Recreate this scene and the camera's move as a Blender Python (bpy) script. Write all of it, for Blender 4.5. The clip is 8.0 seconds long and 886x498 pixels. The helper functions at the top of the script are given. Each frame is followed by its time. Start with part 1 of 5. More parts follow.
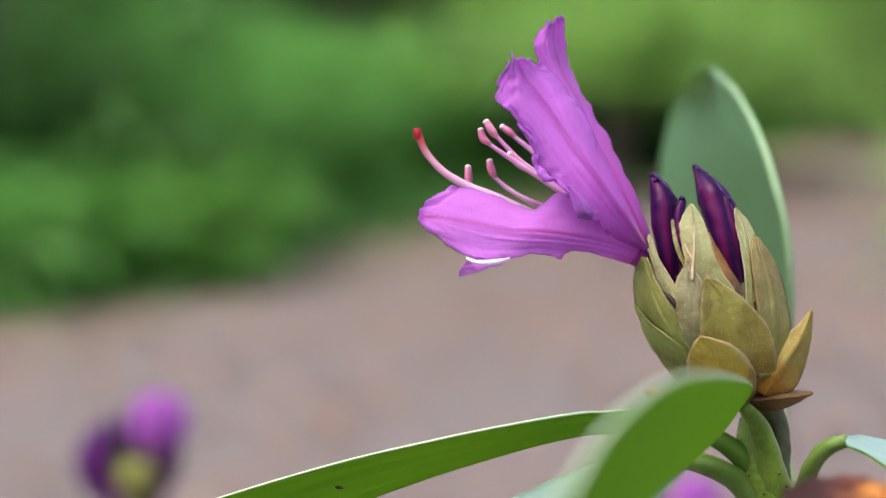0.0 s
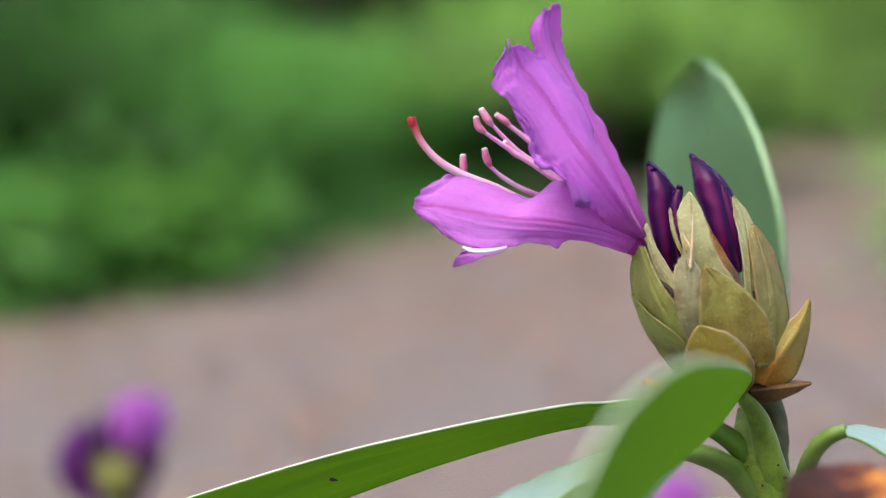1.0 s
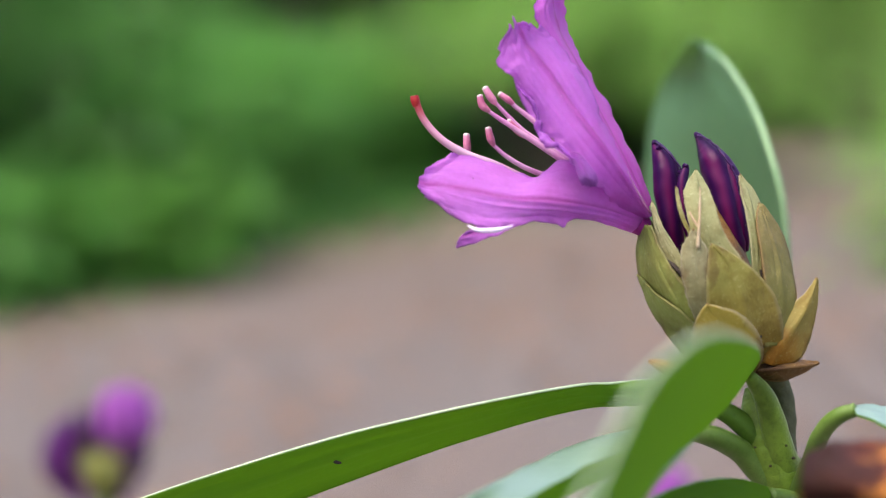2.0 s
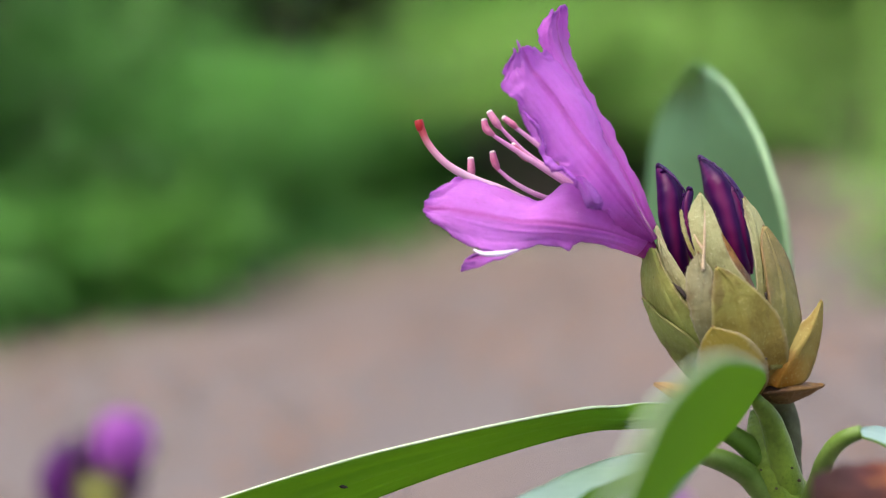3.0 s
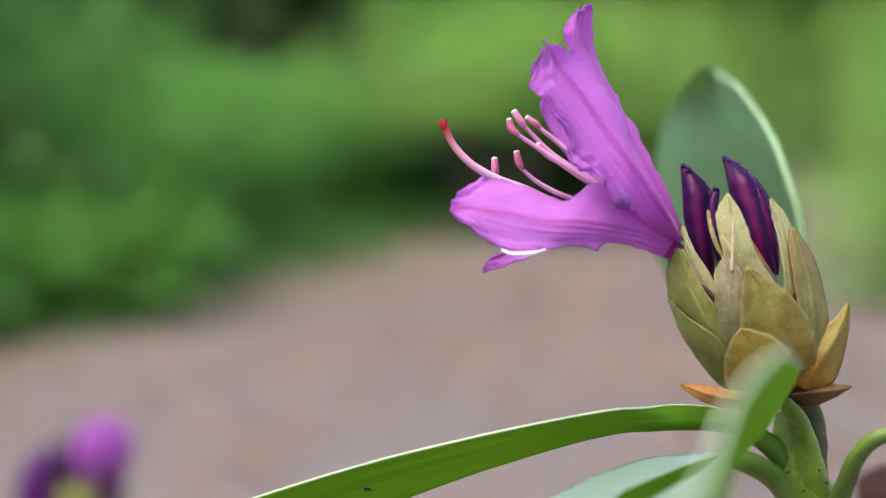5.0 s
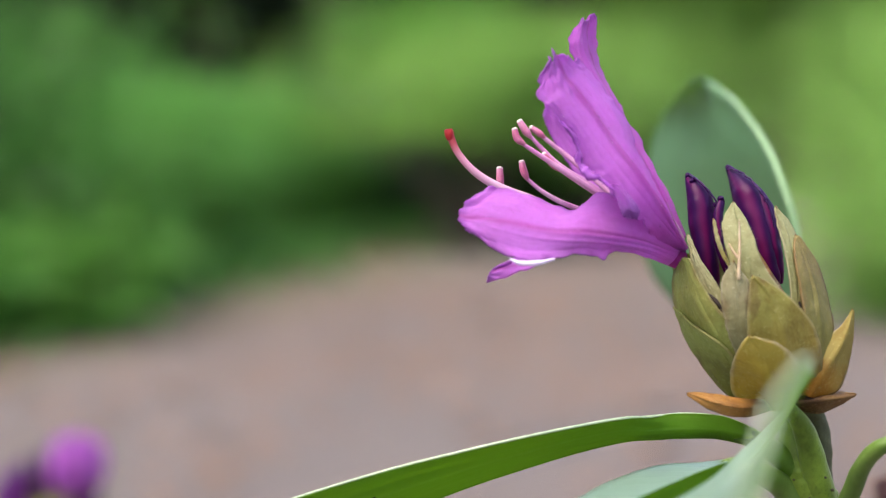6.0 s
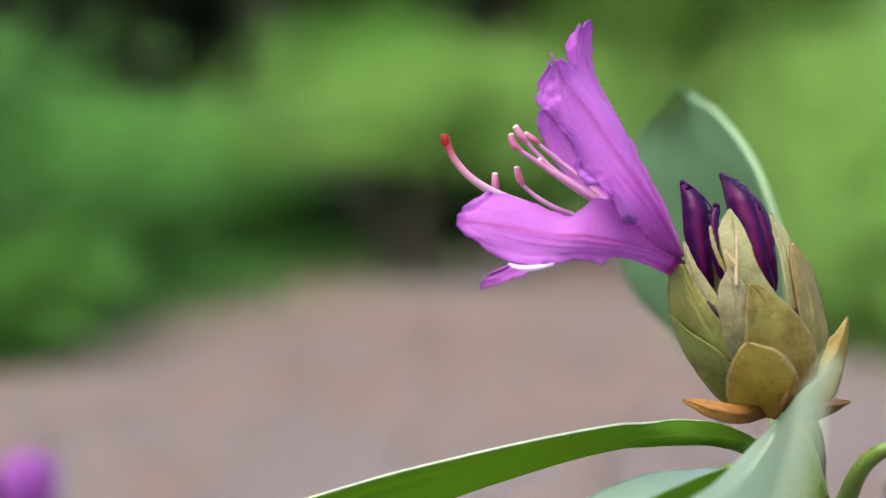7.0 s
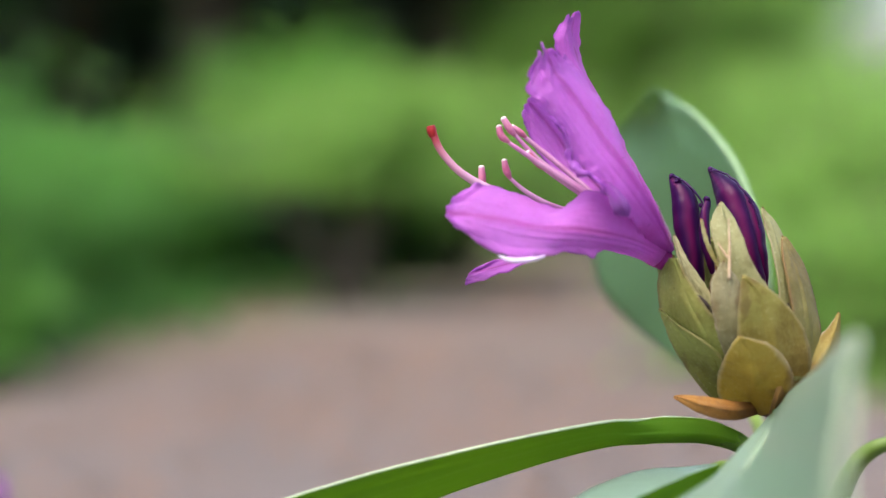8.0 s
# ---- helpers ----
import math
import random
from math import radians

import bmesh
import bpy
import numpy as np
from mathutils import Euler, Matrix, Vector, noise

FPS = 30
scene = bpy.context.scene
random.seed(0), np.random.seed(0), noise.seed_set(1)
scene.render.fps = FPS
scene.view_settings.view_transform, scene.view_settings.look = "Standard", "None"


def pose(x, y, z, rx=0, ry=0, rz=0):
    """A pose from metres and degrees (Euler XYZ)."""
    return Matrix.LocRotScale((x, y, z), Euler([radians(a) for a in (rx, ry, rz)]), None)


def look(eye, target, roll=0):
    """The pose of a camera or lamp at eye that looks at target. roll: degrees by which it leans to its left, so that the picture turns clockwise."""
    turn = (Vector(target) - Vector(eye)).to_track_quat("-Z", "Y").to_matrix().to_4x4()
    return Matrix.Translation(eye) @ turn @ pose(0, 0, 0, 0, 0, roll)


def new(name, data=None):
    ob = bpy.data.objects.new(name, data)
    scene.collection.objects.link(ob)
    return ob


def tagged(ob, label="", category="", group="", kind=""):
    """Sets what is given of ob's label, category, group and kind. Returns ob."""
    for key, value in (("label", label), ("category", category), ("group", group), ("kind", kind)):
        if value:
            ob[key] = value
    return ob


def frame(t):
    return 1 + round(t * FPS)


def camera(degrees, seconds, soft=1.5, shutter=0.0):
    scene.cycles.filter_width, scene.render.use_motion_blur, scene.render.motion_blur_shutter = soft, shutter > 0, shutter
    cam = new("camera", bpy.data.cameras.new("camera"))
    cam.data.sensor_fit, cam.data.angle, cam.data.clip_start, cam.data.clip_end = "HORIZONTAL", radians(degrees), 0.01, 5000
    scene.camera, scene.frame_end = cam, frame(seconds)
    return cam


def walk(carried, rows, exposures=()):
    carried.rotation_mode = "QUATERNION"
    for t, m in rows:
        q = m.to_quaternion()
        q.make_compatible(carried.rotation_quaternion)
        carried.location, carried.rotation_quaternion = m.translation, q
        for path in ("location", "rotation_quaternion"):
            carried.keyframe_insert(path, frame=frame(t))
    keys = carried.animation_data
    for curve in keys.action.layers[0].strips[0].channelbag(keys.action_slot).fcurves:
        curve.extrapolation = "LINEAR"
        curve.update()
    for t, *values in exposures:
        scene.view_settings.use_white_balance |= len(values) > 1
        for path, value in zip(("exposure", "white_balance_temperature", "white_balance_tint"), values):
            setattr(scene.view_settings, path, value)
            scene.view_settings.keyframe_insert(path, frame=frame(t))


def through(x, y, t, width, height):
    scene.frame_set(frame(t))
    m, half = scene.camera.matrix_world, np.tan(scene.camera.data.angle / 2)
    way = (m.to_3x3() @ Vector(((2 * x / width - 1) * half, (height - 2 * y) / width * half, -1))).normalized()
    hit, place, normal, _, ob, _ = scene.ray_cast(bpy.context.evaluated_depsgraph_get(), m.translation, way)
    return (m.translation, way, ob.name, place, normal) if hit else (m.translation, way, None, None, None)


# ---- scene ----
cam = camera(25.0, 8.0, soft=1.2)
# A long lens close to its subject, focused on the blossom.
cam.data.dof.use_dof = True
cam.data.dof.focus_distance = 0.392
cam.data.dof.aperture_fstop = 8.2
EYE, TILT = 0.62, -6.0
BASE = pose(0, 0, EYE, TILT, 0, 0)
# seconds, eye x y z in centimetres, yaw, pitch, roll in degrees
ROWS = [
    (0, 0.000, 0.000, 0.000, 0.00, 0.00, 0.00),
    (0.5, -0.158, 0.107, -0.082, -0.48, 0.06, -0.04),
    (1, -0.396, 0.412, -0.277, -0.71, 0.10, -0.07),
    (1.5, -0.679, 0.835, -0.639, -1.14, -0.18, -0.07),
    (3, -1.155, 0.783, -0.630, -1.57, 0.73, -0.50),
    (3.5, -1.287, 0.848, -0.623, -1.63, 0.55, -0.50),
    (4, -1.776, 1.037, -0.762, -2.03, 0.71, -0.38),
    (4.5, -2.121, 1.226, -0.861, -2.19, 0.78, -0.30),
    (5, -2.417, 1.195, -0.798, -2.74, 1.00, -0.41),
    (6.5, -3.971, 1.241, -1.060, -4.78, 1.68, -0.56),
    (7, -4.544, 1.479, -1.280, -5.84, 2.15, -0.41),
    (7.5, -4.853, 1.874, -1.645, -6.65, 2.96, -0.36),
    (8, -5.424, 2.398, -1.929, -7.68, 2.98, -0.39),
]


def aimed(x, y, z, yaw, pitch, roll):
    a, b = radians(yaw), radians(pitch)
    ahead = Vector((-math.sin(a) * math.cos(b), math.cos(a) * math.cos(b), math.sin(b)))
    eye = Vector((x, y, z)) * 0.01
    return BASE @ look(eye, eye + ahead, roll)


walk(cam, [(t, aimed(*row)) for t, *row in ROWS])

# ---- light: a bright overcast day ----
scene.view_settings.exposure = 1.55
world = bpy.data.worlds.new("sky")
scene.world = world
world.use_nodes = True
sky = world.node_tree.nodes.new("ShaderNodeTexSky")
sky.sky_type = "NISHITA"
sky.sun_disc = False
sky.sun_elevation, sky.sun_rotation = radians(70), radians(236)
sky.dust_density, sky.ozone_density, sky.air_density = 5.0, 0.8, 1.0
sky_bg = world.node_tree.nodes["Background"]
sky_bg.inputs["Strength"].default_value = 0.15
world.node_tree.links.new(sky.outputs[0], sky_bg.inputs["Color"])
sun = new("sun", bpy.data.lights.new("sun", "SUN"))
sun.data.energy, sun.data.angle, sun.data.color = 0.9, radians(40), (1.0, 0.97, 0.92)
sun.matrix_world = look((-6, -4, 20), (0, 0, 0))


# ---- materials ----
class Mix:
    """A small builder of node materials."""

    def __init__(self, name):
        self.m = bpy.data.materials.new(name)
        self.m.use_nodes = True
        self.t = self.m.node_tree
        self.bsdf = self.t.nodes["Principled BSDF"]
        self.out = self.t.nodes["Material Output"]

    def node(self, kind, **inputs):
        n = self.t.nodes.new("ShaderNode" + kind)
        for k, v in inputs.items():
            self.put(n.inputs[k.replace("_", " ")], v)
        return n

    def put(self, socket, v):
        if isinstance(v, bpy.types.NodeSocket):
            self.t.links.new(v, socket)
        else:
            if isinstance(v, tuple) and len(v) == 3 and socket.type == "RGBA":
                v = (*v, 1)
            socket.default_value = v

    def set(self, **inputs):
        for k, v in inputs.items():
            self.put(self.bsdf.inputs[k.replace("_", " ")], v)

    def coord(self, which="Object", scale=(1, 1, 1)):
        n = self.node("Mapping", Vector=self.node("TexCoord").outputs[which], Scale=scale)
        return n.outputs[0]

    def noise(self, scale, detail=4.0, vector=None, rough=0.55, distortion=0.0):
        n = self.node("TexNoise", Scale=scale, Detail=detail, Roughness=rough, Distortion=distortion)
        if vector is not None:
            self.put(n.inputs["Vector"], vector)
        return n.outputs["Fac"]

    def ramp(self, fac, *stops):
        n = self.node("ValToRGB", Fac=fac)
        e = n.color_ramp.elements
        while len(e) < len(stops):
            e.new(0.5)
        for i, (p, c) in enumerate(stops):
            e[i].position = p
            e[i].color = (*c, 1) if isinstance(c, tuple) else (c, c, c, 1)
        return n.outputs["Color"]

    def mix(self, fac, a, b, mode="MIX"):
        n = self.t.nodes.new("ShaderNodeMix")
        n.data_type, n.blend_type = "RGBA", mode
        self.put(n.inputs[0], fac)
        self.put(n.inputs[6], a)
        self.put(n.inputs[7], b)
        return n.outputs[2]

    def math(self, op, a, b=0.0):
        n = self.t.nodes.new("ShaderNodeMath")
        n.operation = op
        self.put(n.inputs[0], a)
        self.put(n.inputs[1], b)
        return n.outputs[0]

    def split(self, vector):
        n = self.node("SeparateXYZ", Vector=vector)
        return n.outputs

    def bump(self, height, strength=0.3, distance=0.0005):
        n = self.node("Bump", Height=height, Strength=strength, Distance=distance)
        self.set(Normal=n.outputs[0])
        return n.outputs[0]

    def let_through(self, colour, amount):
        """Thin living tissue: part of the light goes through it."""
        tr = self.node("BsdfTranslucent", Color=colour)
        mx = self.node("MixShader", Fac=amount)
        self.t.links.new(self.bsdf.outputs[0], mx.inputs[1])
        self.t.links.new(tr.outputs[0], mx.inputs[2])
        self.t.links.new(mx.outputs[0], self.out.inputs["Surface"])


def petal_material(name, pale, deep, through, at=0.5):
    k = Mix(name)
    uv = k.split(k.coord("UV"))
    u, v = uv[0], uv[1]
    streak = k.noise(1.0, 5, k.coord("UV", (2.6, 46, 1)), 0.6)
    patch = k.noise(220, 4, k.coord("Object"), 0.6)
    base = k.ramp(u, (0.0, tuple(0.65 * x for x in deep)), (0.07, deep), (0.30, tuple(0.55 * a + 0.45 * b for a, b in zip(deep, pale))), (0.62, pale), (1.0, pale))
    c = k.mix(k.ramp(streak, (0.45, 0.0), (0.75, 0.28)), base, tuple(0.85 * x for x in deep))
    net = k.node("TexVoronoi", Scale=1.0, Vector=k.coord("UV", (14, 30, 1)))
    net.feature = "DISTANCE_TO_EDGE"
    c = k.mix(k.ramp(net.outputs["Distance"], (0.0, 0.22), (0.06, 0.0)), c, tuple(0.8 * x for x in deep))
    c = k.mix(k.ramp(patch, (0.4, 0.0), (0.7, 0.35)), c, tuple(min(1, 1.25 * x + 0.05) for x in pale))
    broad = k.noise(75, 3, k.coord("Object"), 0.5)
    c = k.mix(k.ramp(broad, (0.45, 0.0), (0.7, 0.3)), c, (0.42, 0.14, 0.60))
    rim = k.math("MAXIMUM", k.math("ABSOLUTE", k.math("SUBTRACT", v, 0.5)), k.math("SUBTRACT", u, 0.497))
    worn = k.math("ADD", rim, k.math("MULTIPLY", k.math("SUBTRACT", k.noise(160, 3, k.coord("Object")), 0.5), 0.05))
    worn = k.math("MULTIPLY", k.ramp(worn, (0.468, 0.0), (0.497, 0.8)), k.ramp(u, (0.3, 0.0), (0.45, 1.0)))
    c = k.mix(worn, c, (0.20, 0.03, 0.32))
    # a deeper line along the middle of the lobe
    line = k.math("ABSOLUTE", k.math("SUBTRACT", v, at))
    c = k.mix(k.ramp(line, (0.0, 0.95), (0.018, 0.7), (0.07, 0.0)), c, tuple(0.68 * x for x in deep))
    speck = k.noise(1100, 3, k.coord("Object"), 0.7)
    c = k.mix(k.ramp(speck, (0.3, 0.22), (0.5, 0.0)), c, tuple(0.7 * x for x in deep))
    c = k.mix(k.ramp(speck, (0.55, 0.0), (0.75, 0.3)), c, tuple(min(1, 1.2 * x + 0.12) for x in pale))
    k.set(Base_Color=c, Roughness=0.34, Specular_IOR_Level=0.5)
    fine = k.noise(1400, 3, k.coord("UV", (0.12, 0.07, 1)), 0.6)
    h = k.math("ADD", k.math("MULTIPLY", streak, 0.9), k.math("ADD", k.math("MULTIPLY", fine, 0.7), k.math("MULTIPLY", patch, 0.6)))
    k.bump(h, 0.7, 0.0006)
    k.let_through(k.mix(0.6, c, (0.95, 0.5, 1.0)), through)
    return k.m


def leaf_material(name, top, rib, through, gloss=0.33, coat=0.3, spec=0.5, blotch=(0.03, 0.05, 0.01)):
    k = Mix(name)
    uv = k.split(k.coord("UV"))
    u, v = uv[0], uv[1]
    off = k.math("ABSOLUTE", k.math("SUBTRACT", v, 0.5))
    # side veins run forward from the midrib
    side = k.node("TexWave", Scale=1.0, Distortion=0.6, Detail=2.0)
    side.wave_type, side.bands_direction = "BANDS", "X"
    lean = k.math("SUBTRACT", k.math("MULTIPLY", u, 5.5), k.math("MULTIPLY", off, 3.4))
    comb = k.node("CombineXYZ", X=lean, Y=0.0, Z=0.0)
    k.put(side.inputs["Vector"], comb.outputs[0])
    vein = k.ramp(side.outputs["Fac"], (0.0, 1.0), (0.14, 0.0))
    mid = k.ramp(off, (0.0, 1.0), (0.018, 0.9), (0.04, 0.0))
    large = k.noise(60, 4, k.coord("Object"), 0.6)
    small = k.noise(700, 4, k.coord("Object"), 0.6)
    c = k.mix(k.ramp(large, (0.3, 0.0), (0.75, 0.6)), top, tuple(1.35 * x for x in top))
    c = k.mix(k.math("MULTIPLY", vein, 0.16), c, rib)
    c = k.mix(k.math("MULTIPLY", mid, 0.8), c, rib)
    spots = k.ramp(k.noise(260, 3, k.coord("Object"), 0.5), (0.71, 0.0), (0.75, 0.8))
    c = k.mix(spots, c, blotch)
    c = k.mix(k.ramp(small, (0.4, 0.0), (0.7, 0.25)), c, tuple(0.6 * x for x in top))
    k.set(Base_Color=c, Roughness=k.math("ADD", gloss, k.math("MULTIPLY", small, 0.12)), Specular_IOR_Level=spec, Coat_Weight=coat, Coat_Roughness=0.32, Coat_IOR=2.3)
    h = k.math("ADD", k.math("MULTIPLY", vein, -0.6), k.math("ADD", k.math("MULTIPLY", mid, 0.8), k.math("MULTIPLY", small, 0.2)))
    k.bump(h, 0.5, 0.0004)
    k.let_through(k.mix(0.75, c, (0.42, 0.64, 0.07)), through)
    return k.m


def bract_material(name, low, high, edge, through=0.15, turn=(0.15, 0.8)):
    """Leathery bud scales: greener or yellower towards the foot, faint lengthwise nerves, grainy down, a few brown stains and specks."""
    k = Mix(name)
    uv = k.split(k.coord("UV"))
    u, v = uv[0], uv[1]
    off = k.math("ABSOLUTE", k.math("SUBTRACT", v, 0.5))
    n1 = k.noise(110, 4, k.coord("Object"), 0.6)
    n2 = k.noise(1.0, 4, k.coord("UV", (2, 22, 1)), 0.6)
    n3 = k.noise(1500, 3, k.coord("Object"), 0.6)
    along = k.math("ADD", u, k.math("MULTIPLY", k.math("SUBTRACT", n1, 0.5), 0.8))
    c = k.mix(k.ramp(along, (turn[0], 0.0), (turn[1], 1.0)), low, high)
    c = k.mix(k.ramp(n2, (0.5, 0.0), (0.75, 0.25)), c, tuple(0.6 * x for x in low))
    c = k.mix(k.ramp(n3, (0.58, 0.0), (0.70, 0.45)), c, tuple(min(1, 1.4 * x + 0.08) for x in high))
    mott = k.noise(260, 4, k.coord("Object"), 0.65)
    c = k.mix(k.ramp(mott, (0.48, 0.0), (0.68, 0.5)), c, tuple(0.55 * x * y for x, y in zip(low, (1.0, 0.9, 0.7))))
    warm = k.noise(60, 3, k.coord("Object"), 0.5)
    c = k.mix(k.ramp(warm, (0.5, 0.0), (0.72, 0.3)), c, (0.34, 0.24, 0.06))
    c = k.mix(k.ramp(k.math("ADD", off, k.math("MULTIPLY", k.math("SUBTRACT", n1, 0.5), 0.12)), (0.455, 0.0), (0.5, 0.55)), c, edge)
    stain = k.noise(95, 4, k.coord("Object", (1, 1, 0.6)), 0.6, 0.8)
    c = k.mix(k.ramp(k.math("ADD", stain, k.math("MULTIPLY", off, 0.35)), (0.72, 0.0), (0.82, 0.55)), c, (0.12, 0.06, 0.025))
    c = k.mix(k.ramp(k.noise(480, 2, k.coord("Object")), (0.74, 0.0), (0.77, 0.7)), c, (0.06, 0.03, 0.015))
    k.set(Base_Color=c, Roughness=0.5, Specular_IOR_Level=0.28)
    warts = k.noise(420, 2, k.coord("Object"), 0.4)
    h = k.math("ADD", k.math("MULTIPLY", n2, 0.5), k.math("ADD", k.math("MULTIPLY", n3, 0.5), k.math("MULTIPLY", warts, 1.0)))
    k.bump(h, 0.6, 0.0006)
    k.let_through(c, through)
    return k.m


def plain_material(name, a, b, scale, rough, strength=0.4, through=0.0, fine=3.0, sheen=0.0, spec=0.22):
    k = Mix(name)
    n1 = k.noise(scale, 5, k.coord("Object"), 0.6)
    n2 = k.noise(scale * fine * 3, 4, k.coord("Object"), 0.6)
    c = k.mix(k.ramp(n1, (0.35, 0.0), (0.68, 1.0)), a, b)
    c = k.mix(k.ramp(n2, (0.55, 0.0), (0.75, 0.45)), c, tuple(0.5 * x for x in a))
    k.set(Base_Color=c, Roughness=rough, Specular_IOR_Level=spec, Sheen_Weight=sheen)
    k.bump(k.math("ADD", n1, n2), strength, 0.3 / scale * 0.2)
    if through:
        k.let_through(c, through)
    return k.m


PETAL = petal_material("petal_violet", (0.59, 0.205, 0.65), (0.53, 0.06, 0.43), 0.54)
PETAL_GROOVED = petal_material("petal_violet_grooved", (0.57, 0.18, 0.63), (0.51, 0.05, 0.42), 0.54, 0.51)
PETAL_TOP = petal_material("petal_magenta", (0.54, 0.12, 0.55), (0.53, 0.035, 0.39), 0.45)
# deeper violet fold and curl; their colours also hold some of the fold's shading
PETAL_FOLD = petal_material("petal_deep_fold", (0.29, 0.055, 0.40), (0.27, 0.03, 0.34), 0.2)
CURL = plain_material("curled_petal_margin", (0.26, 0.05, 0.37), (0.44, 0.14, 0.52), 160, 0.3, 0.4, 0.25)
# near-white, so the highlight on the lower petal's edge is in the colour
MARGIN = plain_material("pale_petal_margin_highlight", (0.58, 0.44, 0.64), (0.7, 0.6, 0.74), 400, 0.25, 0.2)
PETAL_FAR = petal_material("petal_half_open", (0.40, 0.09, 0.46), (0.26, 0.025, 0.26), 0.35)
FOOT = plain_material("magenta_foot", (0.33, 0.022, 0.22), (0.44, 0.045, 0.33), 200, 0.45, 0.2, 0.35)


def rolled_material(name, dark, wine):
    """Rolled bud petals: blackish violet and wine red running lengthwise, with a waxy shine."""
    k = Mix(name)
    band = k.noise(1.0, 2, k.coord("UV", (0.8, 1.7, 1)), 0.4, 0.8)
    blot = k.noise(120, 3, k.coord("Object"), 0.5)
    fine = k.noise(700, 3, k.coord("UV", (0.05, 0.4, 1)), 0.6)
    c = k.mix(k.ramp(k.math("ADD", k.math("MULTIPLY", band, 0.95), k.math("MULTIPLY", blot, 0.06)), (0.47, 0.0), (0.60, 1.0)), dark, wine)
    k.set(Base_Color=c, Roughness=0.36, Specular_IOR_Level=0.10)
    k.bump(k.math("ADD", k.math("MULTIPLY", band, 0.6), k.math("MULTIPLY", fine, 0.15)), 0.3, 0.0004)
    return k.m


BUD_EDGE = plain_material("bud_edge_violet", (0.012, 0.002, 0.03), (0.05, 0.006, 0.07), 500, 0.4, 0.6)
BUD_SKIN = rolled_material("bud_purple", (0.022, 0.003, 0.038), (0.115, 0.003, 0.048))


def style_material(name):
    k = Mix(name)
    u = k.split(k.coord("UV"))[0]
    n = k.noise(180, 4, k.coord("Object"), 0.6)
    c = k.ramp(k.math("ADD", u, k.math("MULTIPLY", k.math("SUBTRACT", n, 0.5), 0.1)), (0.55, (0.64, 0.40, 0.54)), (0.78, (0.60, 0.28, 0.38)), (0.93, (0.44, 0.08, 0.1)), (1.0, (0.28, 0.02, 0.025)))
    k.set(Base_Color=c, Roughness=0.4, Specular_IOR_Level=0.3)
    k.bump(n, 0.2, 0.0004)
    k.let_through(c, 0.25)
    return k.m


STYLE = style_material("style_pink_to_red")
BUD_FAR = rolled_material("bud_violet", (0.035, 0.006, 0.05), (0.15, 0.016, 0.17))
FILAMENT = plain_material("pink_filament", (0.58, 0.24, 0.48), (0.68, 0.42, 0.6), 160, 0.4, 0.2, 0.3)
ANTHER = plain_material("rose_anther", (0.38, 0.085, 0.17), (0.54, 0.25, 0.36), 300, 0.55, 0.5)
ANTHER_TIP = plain_material("pale_anther", (0.5, 0.38, 0.38), (0.62, 0.52, 0.5), 300, 0.55, 0.5)
STIGMA = plain_material("red_stigma", (0.2, 0.008, 0.012), (0.3, 0.02, 0.02), 400, 0.35, 0.3)
LEAF_UNDER = leaf_material("leaf_underside", (0.082, 0.185, 0.014), (0.11, 0.225, 0.028), 0.57, 0.65, 0.0, 0.12)
# upper side: part of the sky's sheen is in the pale bluish base colour
LEAF_TOP_SHEEN = leaf_material("leaf_upper_side_sheen", (0.215, 0.33, 0.255), (0.28, 0.41, 0.30), 0.30, 0.3, 1.0, 0.9)
LEAF_BACK = leaf_material("leaf_bluish", (0.075, 0.165, 0.08), (0.09, 0.19, 0.092), 0.38, 0.5, 0.25, 0.4)
MIDRIB = plain_material("midrib_pale", (0.24, 0.34, 0.22), (0.31, 0.40, 0.27), 160, 0.45, 0.3, 0.1)
RIM_GREEN = plain_material("rim_pale_green", (0.17, 0.28, 0.13), (0.25, 0.36, 0.2), 300, 0.4, 0.2)
LEAF_RIM = plain_material("leaf_rim", (0.34, 0.44, 0.26), (0.46, 0.54, 0.36), 300, 0.4, 0.2)
PETIOLE = plain_material("petiole_green", (0.10, 0.18, 0.025), (0.16, 0.25, 0.05), 200, 0.42, 0.4, 0.2, 4.0, 0.0, 0.4)
STALK = plain_material("leaf_stalk_green", (0.075, 0.155, 0.016), (0.11, 0.21, 0.026), 90, 0.5, 0.15, 0.35, 3.0, 0.0, 0.2)
STEM = plain_material("stem_green", (0.07, 0.115, 0.010), (0.175, 0.27, 0.028), 130, 0.45, 0.3, 0.0, 4.0, 0.1)
STEM_BARK = plain_material("stem_bark", (0.035, 0.03, 0.015), (0.07, 0.055, 0.03), 120, 0.8, 0.8)
B_GREEN = bract_material("bract_green", (0.17, 0.17, 0.03), (0.26, 0.295, 0.075), (0.27, 0.23, 0.09), 0.3)
B_OLIVE = bract_material("bract_olive", (0.25, 0.165, 0.026), (0.285, 0.255, 0.058), (0.38, 0.33, 0.16), 0.28)
B_CREAM = bract_material("bract_cream", (0.269, 0.260, 0.118), (0.353, 0.328, 0.176), (0.403, 0.361, 0.218), 0.25)
B_YELLOW = bract_material("bract_yellow", (0.44, 0.28, 0.028), (0.36, 0.28, 0.055), (0.42, 0.36, 0.20), 0.3, (0.3, 1.0))
B_PALE = bract_material("bract_pale_green", (0.227, 0.202, 0.059), (0.311, 0.311, 0.143), (0.403, 0.353, 0.210), 0.25)
B_DOWNY = bract_material("bract_downy_grey", (0.160, 0.151, 0.067), (0.244, 0.218, 0.113), (0.386, 0.336, 0.227), 0.15)
